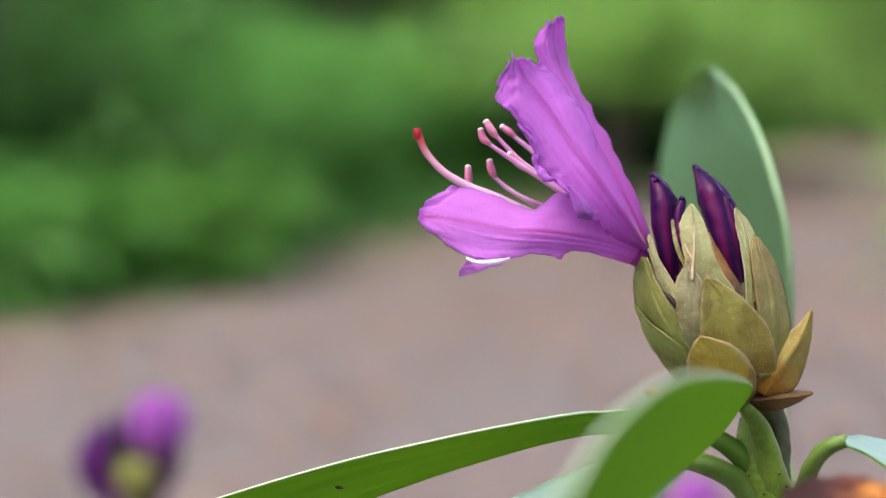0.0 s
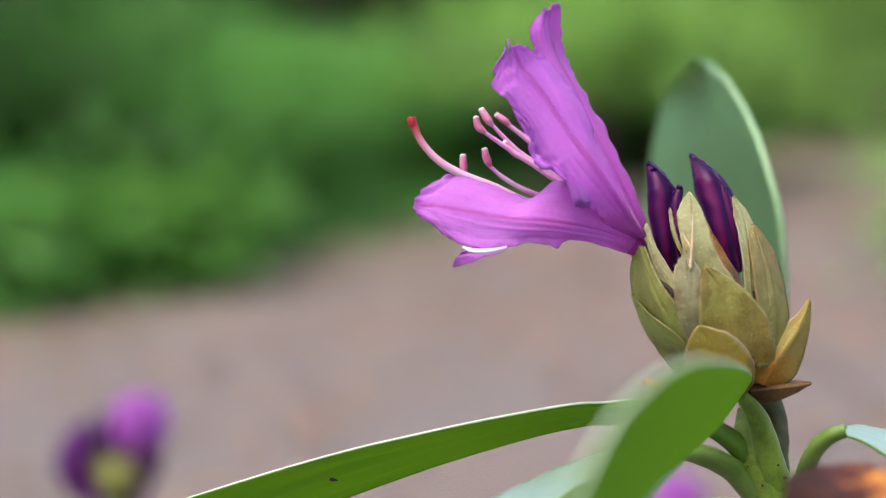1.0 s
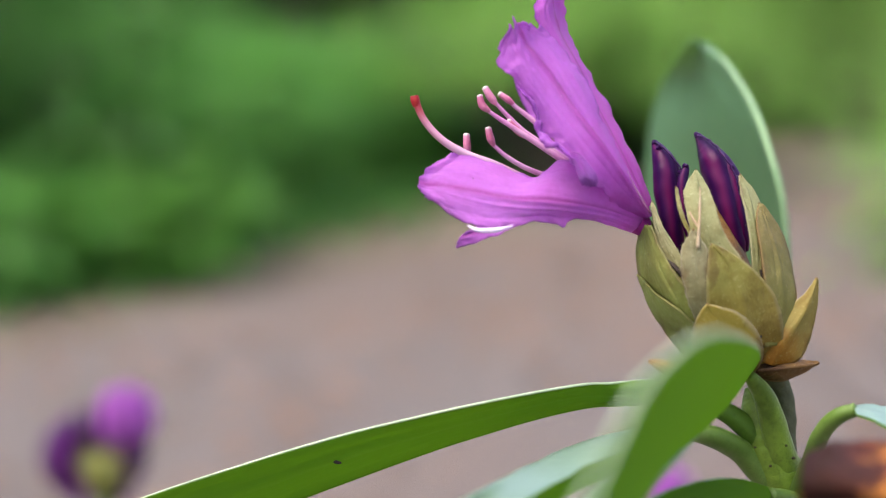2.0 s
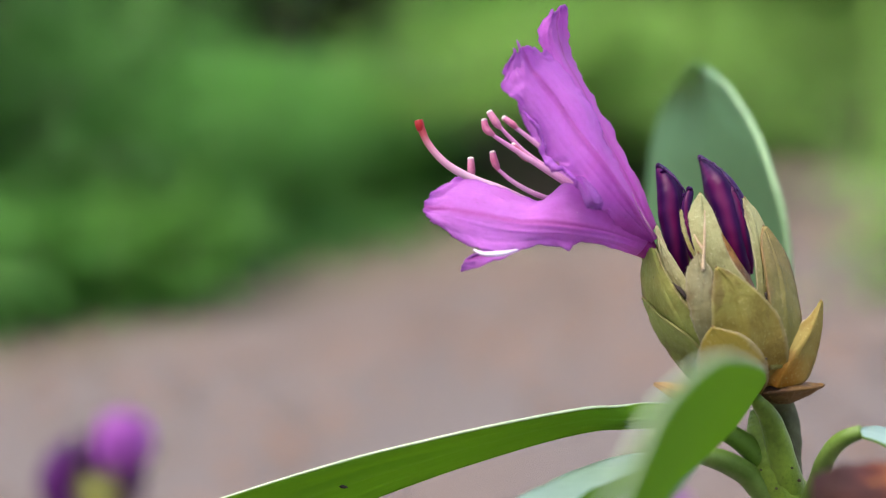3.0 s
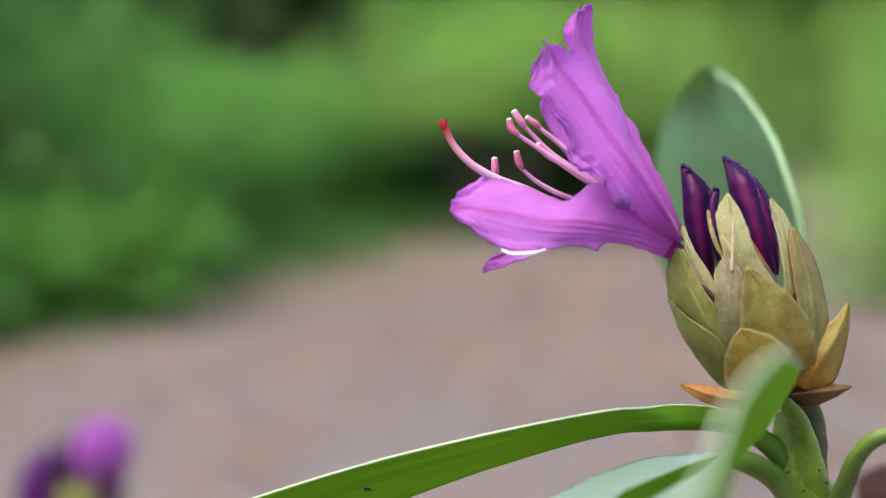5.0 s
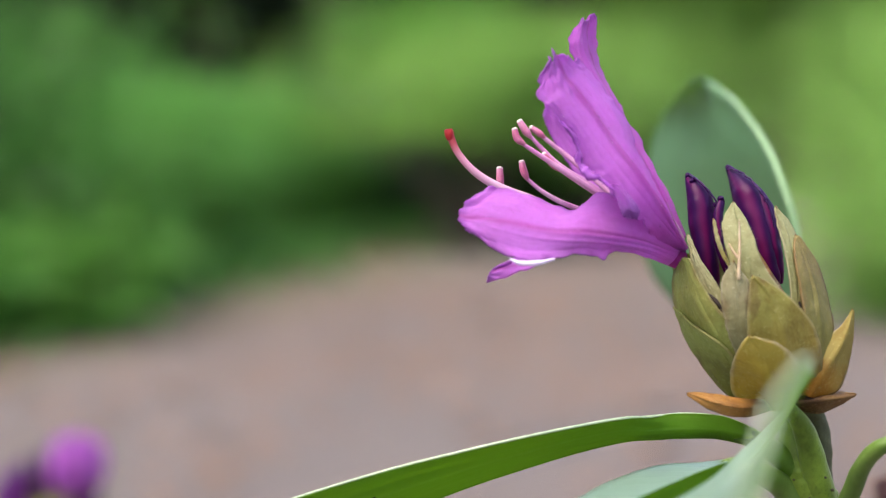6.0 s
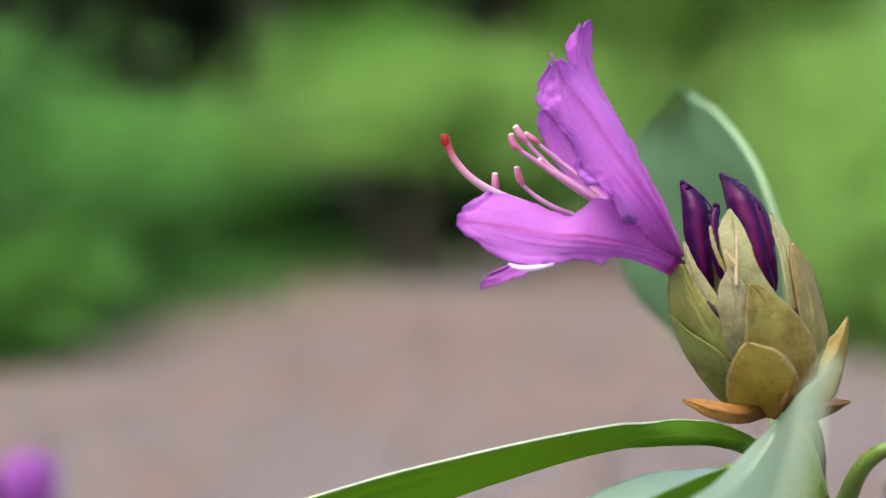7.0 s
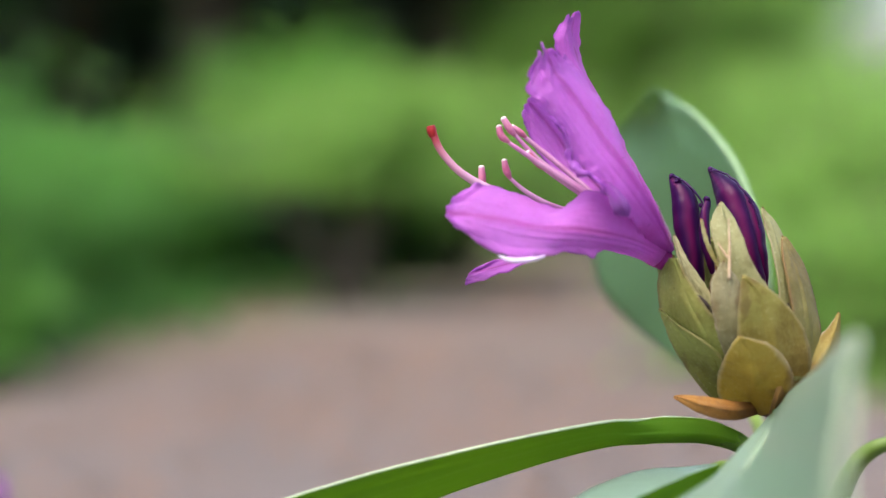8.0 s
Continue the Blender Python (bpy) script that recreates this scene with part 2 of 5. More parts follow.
B_RUSTY = bract_material("bract_green_rust", (0.176, 0.172, 0.042), (0.218, 0.172, 0.055), (0.202, 0.101, 0.038), 0.2)
B_AMBER = bract_material("bract_amber", (0.386, 0.160, 0.013), (0.370, 0.286, 0.067), (0.420, 0.344, 0.168), 0.42, (0.02, 0.45))
B_RUST = bract_material("bract_rust", (0.13, 0.045, 0.012), (0.36, 0.17, 0.035), (0.20, 0.07, 0.03), 0.2)
B_BROWN = bract_material("bract_brown", (0.06, 0.022, 0.009), (0.22, 0.11, 0.028), (0.20, 0.11, 0.045))
SCALE_RIM = plain_material("scale_rim", (0.30, 0.23, 0.12), (0.42, 0.36, 0.22), 300, 0.7, 0.4)
STRAW = plain_material("dry_straw", (0.34, 0.24, 0.14), (0.46, 0.36, 0.24), 300, 0.8)
NECK = plain_material("neck_grey_green", (0.055, 0.055, 0.028), (0.11, 0.115, 0.05), 110, 0.6, 0.4)
# for the leaf's blemish, and for shade put between the bud scales
BLEMISH_AND_GAP_SHADE = plain_material("dark_blemish_and_gap_shade", (0.02, 0.015, 0.012), (0.05, 0.03, 0.025), 200, 0.7)
DROP = Mix("water")
DROP.set(Base_Color=(1.0, 1.0, 1.0), Roughness=0.03, IOR=1.33, Transmission_Weight=1.0)
DROP = DROP.m


def withered_material(name):
    k = Mix(name)
    u = k.split(k.coord("UV"))[0]
    n1, n2 = k.noise(130, 5, k.coord("Object"), 0.65), k.noise(420, 4, k.coord("Object"), 0.6)
    f = k.math("ADD", u, k.math("MULTIPLY", k.math("SUBTRACT", n1, 0.5), 1.3))
    c = k.ramp(f, (0.2, (0.028, 0.009, 0.008)), (0.42, (0.075, 0.02, 0.014)), (0.56, (0.40, 0.15, 0.03)), (0.9, (0.5, 0.26, 0.05)))
    c = k.mix(k.ramp(n2, (0.5, 0.0), (0.7, 0.6)), c, (0.05, 0.02, 0.012))
    k.set(Base_Color=c, Roughness=0.7, Specular_IOR_Level=0.15)
    k.bump(k.math("ADD", n1, n2), 0.6, 0.001)
    k.let_through(c, 0.15)
    return k.m


DEAD = withered_material("withered_leaf")


# ---- builders ----
def curve_at(points, s):
    """A smooth curve through points (tuples or floats), s from 0 to 1."""
    pts = np.atleast_2d(np.array(points, float))
    if pts.shape[0] == 1:
        pts = pts.T
    n = len(pts) - 1
    x = min(max(s, 0.0), 1.0) * n
    i = min(int(x), n - 1)
    f = x - i
    p1, p2 = pts[i], pts[i + 1]
    p0 = pts[i - 1] if i > 0 else 2 * p1 - p2
    p3 = pts[i + 2] if i + 2 <= n else 2 * p2 - p1
    return 0.5 * (2 * p1 + (p2 - p0) * f + (2 * p0 - 5 * p1 + 4 * p2 - p3) * f * f + (3 * p1 - p0 - 3 * p2 + p3) * f**3)


def loft(curves, nu, nv):
    """A grid of points over curves that lie side by side, each running from base to tip."""
    rails = [[curve_at(c, i / (nu - 1)) for c in curves] for i in range(nu)]
    return np.array([[curve_at(row, j / (nv - 1)) for j in range(nv)] for row in rails])


def even(points, n=40):
    """The same smooth curve through points, set out in even steps of its length."""
    fine = np.array([curve_at(points, i / 400) for i in range(401)])
    run = np.concatenate([[0.0], np.cumsum(np.linalg.norm(np.diff(fine, axis=0), axis=1))])
    at = np.linspace(0, run[-1], n)
    return np.stack([np.interp(at, run, fine[:, k]) for k in range(3)], axis=1)


def normals_of(grid):
    du, dv = np.gradient(grid, axis=0), np.gradient(grid, axis=1)
    n = np.cross(du, dv)
    return n / np.maximum(np.linalg.norm(n, axis=2, keepdims=True), 1e-9)


def wavy(grid, amp, freq, seed, power=2.0, edge=0.0, frill=0.0, veins=(), crumple=0.0, crinkle=10.0, calm=1.0):
    """Ruffles that grow towards the tip and the sides, an uneven outline, a frilled margin and raised veins."""
    nu, nv, _ = grid.shape
    nrm, out = normals_of(grid), grid.copy()
    du, dv = np.gradient(grid, axis=0), np.gradient(grid, axis=1)
    du = du / np.maximum(np.linalg.norm(du, axis=2, keepdims=True), 1e-9)
    dv = dv / np.maximum(np.linalg.norm(dv, axis=2, keepdims=True), 1e-9)
    for i in range(nu):
        u = i / (nu - 1)
        for j in range(nv):
            v = 2 * j / (nv - 1) - 1
            hush = calm if v > 0.5 else 1.0
            p = Vector((u * freq + seed, v * freq * 0.6, seed * 1.7))
            grow = max(u**power, 0.8 * u * abs(v) ** 3)
            lift = amp * grow * (noise.noise(p) + 0.4 * noise.noise(p * 2.3))
            if crumple:
                q = Vector((u * 11 + seed, v * 7, seed))
                lift += crumple * min(1, 1.6 * u) * (0.25 + 0.75 * max(-v, 0.0) + 0.5 * u**4) * (abs(noise.noise(q * 0.8)) + 0.5 * noise.noise(q * 1.9))
            for v0, v1, size, width in veins:
                lift += size * math.exp(-(((v - v0 - (v1 - v0) * u) / width) ** 2)) * min(1, 4 * u) * max(0, 1 - u**3)
            rim_v, rim_u = abs(v) ** 7, u**10
            if frill:
                q = Vector((u * crinkle + seed, (v > 0) * 7.0 + rim_u * v * 5, seed))
                lift += hush * frill * max(rim_v, rim_u) * min(1, 2 * u) * (noise.noise(q) + 0.35 * noise.noise(q * 2.1))
            out[i, j] += nrm[i, j] * lift
            if edge:
                q = Vector((u * crinkle * 1.2 + seed * 2, (v > 0) * 9.0, seed))
                k = Vector((v * 5 + seed * 3, 2.0, seed))
                side = hush * edge * min(1, 2.5 * u) * rim_v * (noise.noise(q) + 0.5 * noise.noise(q * 2.1))
                out[i, j] += dv[i, j] * side * (1 if v > 0 else -1)
                out[i, j] += du[i, j] * edge * 1.4 * rim_u * (noise.noise(k) + 0.5 * noise.noise(k * 2.1))
    return out


def add_sheet(bm, grid, thick):
    """A closed sheet of that thickness (both faces and the rim), with u and v on it."""
    nu, nv, _ = grid.shape
    nrm = normals_of(grid) * thick / 2
    uv = bm.loops.layers.uv.verify()
    front = [[bm.verts.new(grid[i, j] + nrm[i, j]) for j in range(nv)] for i in range(nu)]
    back = [[bm.verts.new(grid[i, j] - nrm[i, j]) for j in range(nv)] for i in range(nu)]

    def quad(vs, at, layer=0):
        try:
            f = bm.faces.new(vs)
        except ValueError:
            return
        f.smooth, f.material_index = True, layer
        for lp, (i, j) in zip(f.loops, at):
            lp[uv].uv = (i / (nu - 1), j / (nv - 1))

    for i in range(nu - 1):
        for j in range(nv - 1):
            at = [(i, j), (i + 1, j), (i + 1, j + 1), (i, j + 1)]
            quad([front[a][b] for a, b in at], at)
            quad([back[a][b] for a, b in reversed(at)], at[::-1], 1)
    ring = [(i, 0) for i in range(nu)] + [(nu - 1, j) for j in range(1, nv)]
    ring += [(i, nv - 1) for i in range(nu - 2, -1, -1)] + [(0, j) for j in range(nv - 2, 0, -1)]
    for a, b in zip(ring, ring[1:] + ring[:1]):
        quad([front[a[0]][a[1]], back[a[0]][a[1]], back[b[0]][b[1]], front[b[0]][b[1]]], [a, a, b, b])
    return bm


def sheet(grid, thick):
    return add_sheet(bmesh.new(), grid, thick)


def add_tube(bm, points, radii, sides=12, steps=24, lobes=0, depth=0.0, twist=0.0, rough=0.0, seed=0.0):
    """A round body along a curve, with its own radius from end to end, and lengthwise lobes if wanted."""
    uv = bm.loops.layers.uv.verify()
    path = [Vector(curve_at(points, i / steps)) for i in range(steps + 1)]
    side = Vector((0.3, 1, 0.2))
    rings = []
    for i, p in enumerate(path):
        t = (path[min(i + 1, steps)] - path[max(i - 1, 0)]).normalized()
        a = (side - t * side.dot(t)).normalized()
        side = a
        b = t.cross(a)
        r = max(float(curve_at(radii, i / steps)[0]), 0.004)
        ring = []
        for j in range(sides):
            an = 2 * math.pi * j / sides
            k = r * (1 + depth * math.cos(lobes * (an + twist * i / steps)))
            if rough:
                k *= 1 + rough * noise.noise(Vector((math.cos(an) * 1.5 + seed, math.sin(an) * 1.5, i * 0.35 + seed)))
            ring.append(bm.verts.new(p + a * math.cos(an) * k + b * math.sin(an) * k))
        rings.append(ring)
    for i in range(steps):
        for j in range(sides):
            m = (j + 1) % sides
            f = bm.faces.new((rings[i][j], rings[i][m], rings[i + 1][m], rings[i + 1][j]))
            f.smooth = True
            for lp, (s, w) in zip(f.loops, ((i, j), (i, j + 1), (i + 1, j + 1), (i + 1, j))):
                lp[uv].uv = (s / steps, w / sides)
    for ring in (rings[0][::-1], rings[-1]):
        bm.faces.new(ring).smooth = True
    return bm


def tube(*args, **kw):
    return add_tube(bmesh.new(), *args, **kw)


CM = BASE @ Matrix.Diagonal((0.01, 0.01, 0.01, 1))


def ground_below(x, y):
    """The place on the ground under (x, y) of the plant's own centimetres, in the same centimetres."""
    w = CM @ Vector((x, y, 0))
    return tuple(CM.inverted() @ Vector((w.x, w.y, -0.01)))


def thing(name, at, label, category, group="", kind=""):
    """The Empty of a thing with parts; at: centimetres."""
    ob = new(name)
    ob.location = CM @ Vector(at)
    ob.empty_display_size = 0.01
    return tagged(ob, label, category, group, kind)


def origin_of(ob):
    return ob.location if ob.parent is None else ob.location + origin_of(ob.parent)


def part(name, bm, material, parent, label="", space=CM):
    """One mesh object under a thing or a part, from a bmesh in centimetres."""
    at = origin_of(parent)
    bm.transform(Matrix.Translation(-at) @ space)
    bmesh.ops.recalc_face_normals(bm, faces=bm.faces)
    me = bpy.data.meshes.new(name)
    bm.to_mesh(me)
    bm.free()
    for m in material if isinstance(material, tuple) else (material, material):
        me.materials.append(m)
    ob = new(name, me)
    ob.parent = parent
    return tagged(ob, label)


# ---- the rhododendron in front of the camera ----
plant = thing("rhododendron", ground_below(9.5, 41.5), "young rhododendron shoot with one open violet blossom beside a scaly bud", "plant")

stem = part("stem", tube([(6.09, 40.00, -3.33), (6.18, 39.95, -3.66), (6.32, 39.90, -4.22), (6.52, 39.90, -4.82), (6.80, 39.95, -5.41), (6.99, 40.00, -5.81), (7.60, 40.20, -6.90), (9.0, 41, -14), (9.6, 41.5, -30), ground_below(9.5, 41.5)],
    [0.16, 0.32, 0.43, 0.46, 0.47, 0.46, 0.45, 0.46, 0.55, 0.7], 28, 150, rough=0.05), STEM, plant, "thick mottled green stem with small dark scars")
part("stem_neck", tube([(6.35, 40.05, -2.98), (6.64, 40.20, -3.34), (6.78, 40.20, -3.80), (6.74, 40.15, -4.25), (6.71, 40.10, -4.64)], [0.34, 0.24, 0.21, 0.24, 0.28], 20, 40, rough=0.1), NECK, stem, "grey-brown neck below the bud")
for p, r in (((6.77, 39.35, -4.68), 0.039), ((6.05, 39.50, -4.48), 0.028), ((5.99, 39.70, -4.59), 0.025), ((6.32, 39.35, -4.83), 0.033), ((6.62, 39.30, -4.43), 0.028)):
    bm = bmesh.new()
    bmesh.ops.create_icosphere(bm, subdivisions=2, radius=r)
    for v in bm.verts:
        v.co = Vector((v.co.x, v.co.y * 0.6, v.co.z * 0.8)) * (1 + 0.3 * noise.noise(v.co * 30)) + Vector(p)
    part("scar", bm, STEM_BARK, stem, "small dark leaf scar")

# --- the open blossom ---
blossom = part("blossom", tube([(3.48, 39.95, 0.15), (3.73, 39.95, 0.00), (3.90, 39.98, -0.15), (4.00, 40.05, -0.29)], [0.22, 0.27, 0.23, 0.13], 28, 20, rough=0.03), FOOT, plant, "open violet blossom with ruffled petals on a magenta foot")


def petal(material, amp, freq, edge, veins, crumple, seed, curves, crinkle=10.0, frill=0.09, calm=1.0, folds=0.0):
    """A ruffled petal between its margins, puckered along the first one if wanted; gives the grid it lies on."""
    g = wavy(loft([even(c) for c in curves], 130, 70), amp, freq, seed, 2.0, edge, frill, veins, crumple, crinkle, calm)
    if folds:
        nrm = normals_of(g)
        for i in range(130):
            u = i / 129
            for j in range(70):
                v = j / 69
                q = Vector((u * 17 + 2.2 * v + seed, v * 3.5, seed))
                near = math.exp(-((v / 0.14) ** 2)) * math.exp(-(((u - 0.45) / 0.25) ** 2))
                fine = Vector((u * 24, v * 13, seed + 4))
                g[i, j] += nrm[i, j] * (folds * near * (1.2 * abs(noise.noise(q)) + 0.5 * noise.noise(q * 2.1)) + 0.010 * min(1, 2 * u) * noise.noise(fine))
    part("petal", sheet(g, 0.03), material, blossom)
    return g


low_lip = petal(PETAL, 0.05, 4.0, 0.06, ((0.2, 0.0, 0.035, 0.05), (0.5, 0.2, 0.04, 0.04), (0.05, -0.25, 0.014, 0.05), (0.75, 0.7, -0.03, 0.1)), 0.03, 1.0, [
    [(4.04, 39.90, 0.19), (3.29, 39.30, 0.77), (2.50, 39.10, 1.08), (2.13, 39.15, 1.01), (1.80, 39.25, 0.77), (1.07, 39.35, 0.99), (0.34, 39.30, 1.21), (-0.11, 39.10, 1.08)],
    [(3.95, 39.72, 0.08), (3.09, 38.90, 0.47), (2.20, 38.70, 0.69), (1.44, 38.80, 0.56), (0.51, 38.90, 0.87), (-0.33, 38.85, 0.91)],
    [(3.88, 39.62, -0.06), (2.97, 38.80, 0.19), (1.97, 38.50, 0.32), (1.26, 38.50, 0.34), (0.50, 38.60, 0.50), (-0.47, 38.65, 0.67)],
    [(3.79, 39.66, -0.19), (3.03, 38.88, 0.01), (2.08, 38.56, 0.10), (1.37, 38.42, 0.08), (0.61, 38.45, 0.14), (-0.39, 38.55, 0.43)],
    [(3.69, 39.80, -0.29), (3.07, 39.04, -0.12), (2.55, 38.85, -0.02), (2.27, 38.65, -0.19), (1.92, 38.60, -0.07), (1.37, 38.40, -0.16), (0.71, 38.30, -0.19), (0.17, 38.45, 0.01), (-0.07, 38.50, 0.26)]], 14.0)
high_lip = petal(PETAL_GROOVED, 0.05, 6.0, 0.13, ((-0.02, 0.0, -0.09, 0.07), (0.3, 0.34, 0.03, 0.1), (-0.35, -0.4, 0.02, 0.06), (0.62, 0.6, -0.02, 0.06)), 0.025, 4.1, [
    [(4.00, 39.75, -0.04), (3.41, 39.10, 0.19), (2.90, 38.50, 0.56), (2.64, 38.32, 0.62), (2.50, 38.38, 0.99), (2.22, 38.40, 1.29), (1.89, 38.45, 1.47), (1.77, 38.50, 1.80), (1.63, 38.45, 2.19), (1.41, 38.45, 2.45), (1.24, 38.40, 2.73), (1.04, 38.45, 2.84), (1.08, 38.45, 3.25), (1.19, 38.45, 3.45)],
    [(4.01, 39.62, -0.02), (3.43, 38.90, 0.43), (2.92, 38.50, 0.94), (2.48, 38.42, 1.48), (2.11, 38.45, 1.95), (1.78, 38.42, 2.46), (1.46, 38.45, 2.92), (1.30, 38.50, 3.33), (1.30, 38.50, 3.58)],
    [(4.02, 39.58, 0.01), (3.49, 38.85, 0.65), (2.95, 38.60, 1.38), (2.49, 38.65, 1.98), (2.11, 38.75, 2.55), (1.78, 38.75, 3.01), (1.54, 38.70, 3.36), (1.40, 38.60, 3.71)],
    [(4.06, 39.66, 0.01), (3.63, 39.10, 0.59), (3.17, 38.95, 1.31), (2.75, 38.95, 2.05), (2.45, 39.00, 2.60), (2.11, 39.10, 3.11), (1.83, 39.05, 3.43), (1.66, 38.90, 3.64)],
    [(4.12, 39.95, 0.06), (3.79, 39.70, 0.59), (3.40, 39.60, 1.31), (3.09, 39.60, 1.91), (2.99, 39.55, 2.21), (2.82, 39.60, 2.64), (2.49, 39.65, 3.11), (2.19, 39.60, 3.44), (1.93, 39.40, 3.69)]], 24.0, 0.10, 0.5, folds=0.07)
petal(PETAL_TOP, 0.03, 5.0, 0.06, ((0.3, 0.25, 0.05, 0.12), (-0.4, -0.3, -0.03, 0.08)), 0.02, 7.2, [
    [(3.90, 39.85, 0.18), (3.35, 39.76, 1.14), (2.88, 39.75, 2.03), (2.43, 39.81, 2.92), (2.05, 39.88, 3.54), (1.86, 39.90, 3.87), (1.83, 39.91, 4.14), (2.01, 39.96, 4.45), (2.06, 40.00, 4.59)],
    [(4.00, 39.95, 0.18), (3.45, 39.86, 1.25), (2.97, 39.85, 2.21), (2.58, 39.91, 3.00), (2.27, 39.95, 3.57), (2.12, 39.95, 4.02), (2.12, 39.96, 4.36), (2.17, 40.00, 4.54)],
    [(4.10, 40.10, 0.24), (3.64, 40.14, 1.26), (3.16, 40.26, 2.17), (2.81, 40.39, 2.98), (2.48, 40.47, 3.62), (2.35, 40.47, 4.07), (2.30, 40.39, 4.41), (2.32, 40.30, 4.68)],
    [(4.18, 40.50, 0.33), (3.86, 40.84, 1.26), (3.41, 41.11, 2.20), (3.02, 41.20, 2.96), (2.69, 41.11, 3.56), (2.53, 40.91, 4.06), (2.47, 40.67, 4.44), (2.43, 40.50, 4.70)]], 16.0)
petal(PETAL, 0.05, 5.0, 0.06, ((0, 0, 0.04, 0.08),), 0.04, 10.3, [
    [(4.07, 40.40, 0.13), (3.12, 41.50, 0.81), (2.44, 41.90, 1.41), (1.91, 42.00, 2.09), (1.56, 42.00, 2.74)],
    [(4.13, 40.50, 0.09), (3.29, 41.80, 1.17), (2.64, 42.20, 2.02), (2.08, 42.20, 2.76), (1.69, 42.10, 3.15)],
    [(4.18, 40.50, 0.06), (3.56, 41.80, 1.41), (2.92, 42.00, 2.36), (2.46, 41.90, 3.07), (2.02, 41.80, 3.38)]])
petal(PETAL, 0.03, 4.0, 0.03, ((0, 0, 0.04, 0.08),), 0.02, 13.4, [
    [(3.96, 40.40, -0.01), (3.01, 41.60, 0.46), (2.10, 42.10, 0.43), (1.26, 42.10, 0.01), (0.64, 41.90, -0.20)],
    [(3.90, 40.40, -0.17), (3.00, 41.40, 0.19), (2.09, 41.90, 0.13), (1.20, 41.90, -0.17), (0.40, 41.80, -0.37)],
    [(3.81, 40.20, -0.24), (3.07, 40.80, 0.06), (2.17, 41.30, 0.11), (1.31, 41.60, -0.25), (0.32, 41.80, -0.58)]])

# the tongue of the upper lobe that lies over the lower one, the curled margin above it, a strip for the wet highlight
# and the pale rolled margin below
part("petal_fold", sheet(wavy(loft([
    [(2.34, 38.30, 1.18), (2.44, 38.20, 1.00), (2.50, 38.16, 0.79), (2.57, 38.16, 0.65), (2.70, 38.20, 0.58)],
    [(2.42, 38.25, 1.20), (2.56, 38.10, 0.98), (2.66, 38.05, 0.76), (2.71, 38.10, 0.66), (2.77, 38.20, 0.57)],
    [(2.53, 38.30, 1.18), (2.73, 38.25, 0.96), (2.83, 38.20, 0.79), (2.88, 38.20, 0.68), (2.83, 38.22, 0.57)]], 40, 14), 0.03, 6, 8.0, 0.6, 0.02, 0.03, (), 0.02, 16.0), 0.03), PETAL_FOLD, blossom, "folded-back deeper violet tongue of the petal")
g = tube([(2.61, 38.20, 0.59), (2.49, 38.22, 0.96), (2.34, 38.25, 1.16), (2.18, 38.30, 1.29), (1.97, 38.30, 1.35), (1.83, 38.35, 1.53), (1.78, 38.40, 1.75), (1.74, 38.35, 1.98), (1.60, 38.35, 2.20), (1.43, 38.35, 2.40)], [0.02, 0.035, 0.045, 0.04, 0.055, 0.045, 0.05, 0.04, 0.02], 12, 90, 2, 0.3, 3.0, 0.7, 3.0)
for v in g.verts:
    v.co += Vector((noise.noise(v.co * 6), noise.noise(v.co * 6 + Vector((5, 0, 0))), noise.noise(v.co * 5 + Vector((0, 5, 0))))) * 0.06
part("petal_curl", g, CURL, blossom, "crinkled dark violet curled margin")
# thin pale tube in place of the wet highlight by the foot
part("petal_highlight", tube([(3.51, 38.75, 0.87), (3.66, 38.95, 0.58), (3.86, 39.20, 0.30), (4.04, 39.60, 0.08)], [0.006, 0.016, 0.02, 0.01], 10, 24, rough=0.5), FILAMENT, blossom, "pale strip that stands for the wet highlight near the foot")
part("petal_margin", tube([(0.45, 38.30, -0.17), (0.63, 38.22, -0.25), (0.95, 38.20, -0.25), (1.28, 38.25, -0.18)], [0.02, 0.05, 0.06, 0.03], 10, 24, 2, 0.2, rough=0.15), MARGIN, blossom, "pale rolled margin with its white highlight in the colour")
# water drops set at random, some added only to give the petals white glints
rng = random.Random(11)
for g, i0, i1, j0, j1, count in ((high_lip, 25, 110, 4, 52, 16), (low_lip, 50, 110, 20, 60, 5)):
    nrm = normals_of(g)
    for _ in range(count):
        i, j = rng.randrange(i0, i1), rng.randrange(j0, j1)
        r = rng.uniform(0.018, 0.04)
        way = Vector(nrm[i, j])
        way = way if way.y < 0 else -way
        bm = bmesh.new()
        bmesh.ops.create_icosphere(bm, subdivisions=2, radius=r)
        for f in bm.faces:
            f.smooth = True
        bm.transform(Matrix.Translation(Vector(g[i, j]) + way * (0.015 + r * 0.35)) @ Matrix.Diagonal((1, 1, 1.2, 1)))
        part("water_drop", bm, DROP, blossom, "tiny clear water drop")

# style and stamens
style = part("style", tube([(3.46, 40.00, 0.24), (2.01, 40.30, 0.64), (1.10, 40.35, 1.04), (0.52, 40.35, 1.26), (0.01, 40.30, 1.56), (-0.34, 40.30, 1.95), (-0.50, 40.30, 2.31)],
    [0.08, 0.08, 0.085, 0.085, 0.075, 0.07, 0.075], 14, 48), STYLE, blossom, "curved pink style")
part("stigma", tube([(-0.49, 40.30, 2.22), (-0.52, 40.30, 2.34), (-0.54, 40.30, 2.43)], [0.075, 0.094, 0.08], 14, 10, 5, 0.08), STIGMA, blossom, "dark red knob")


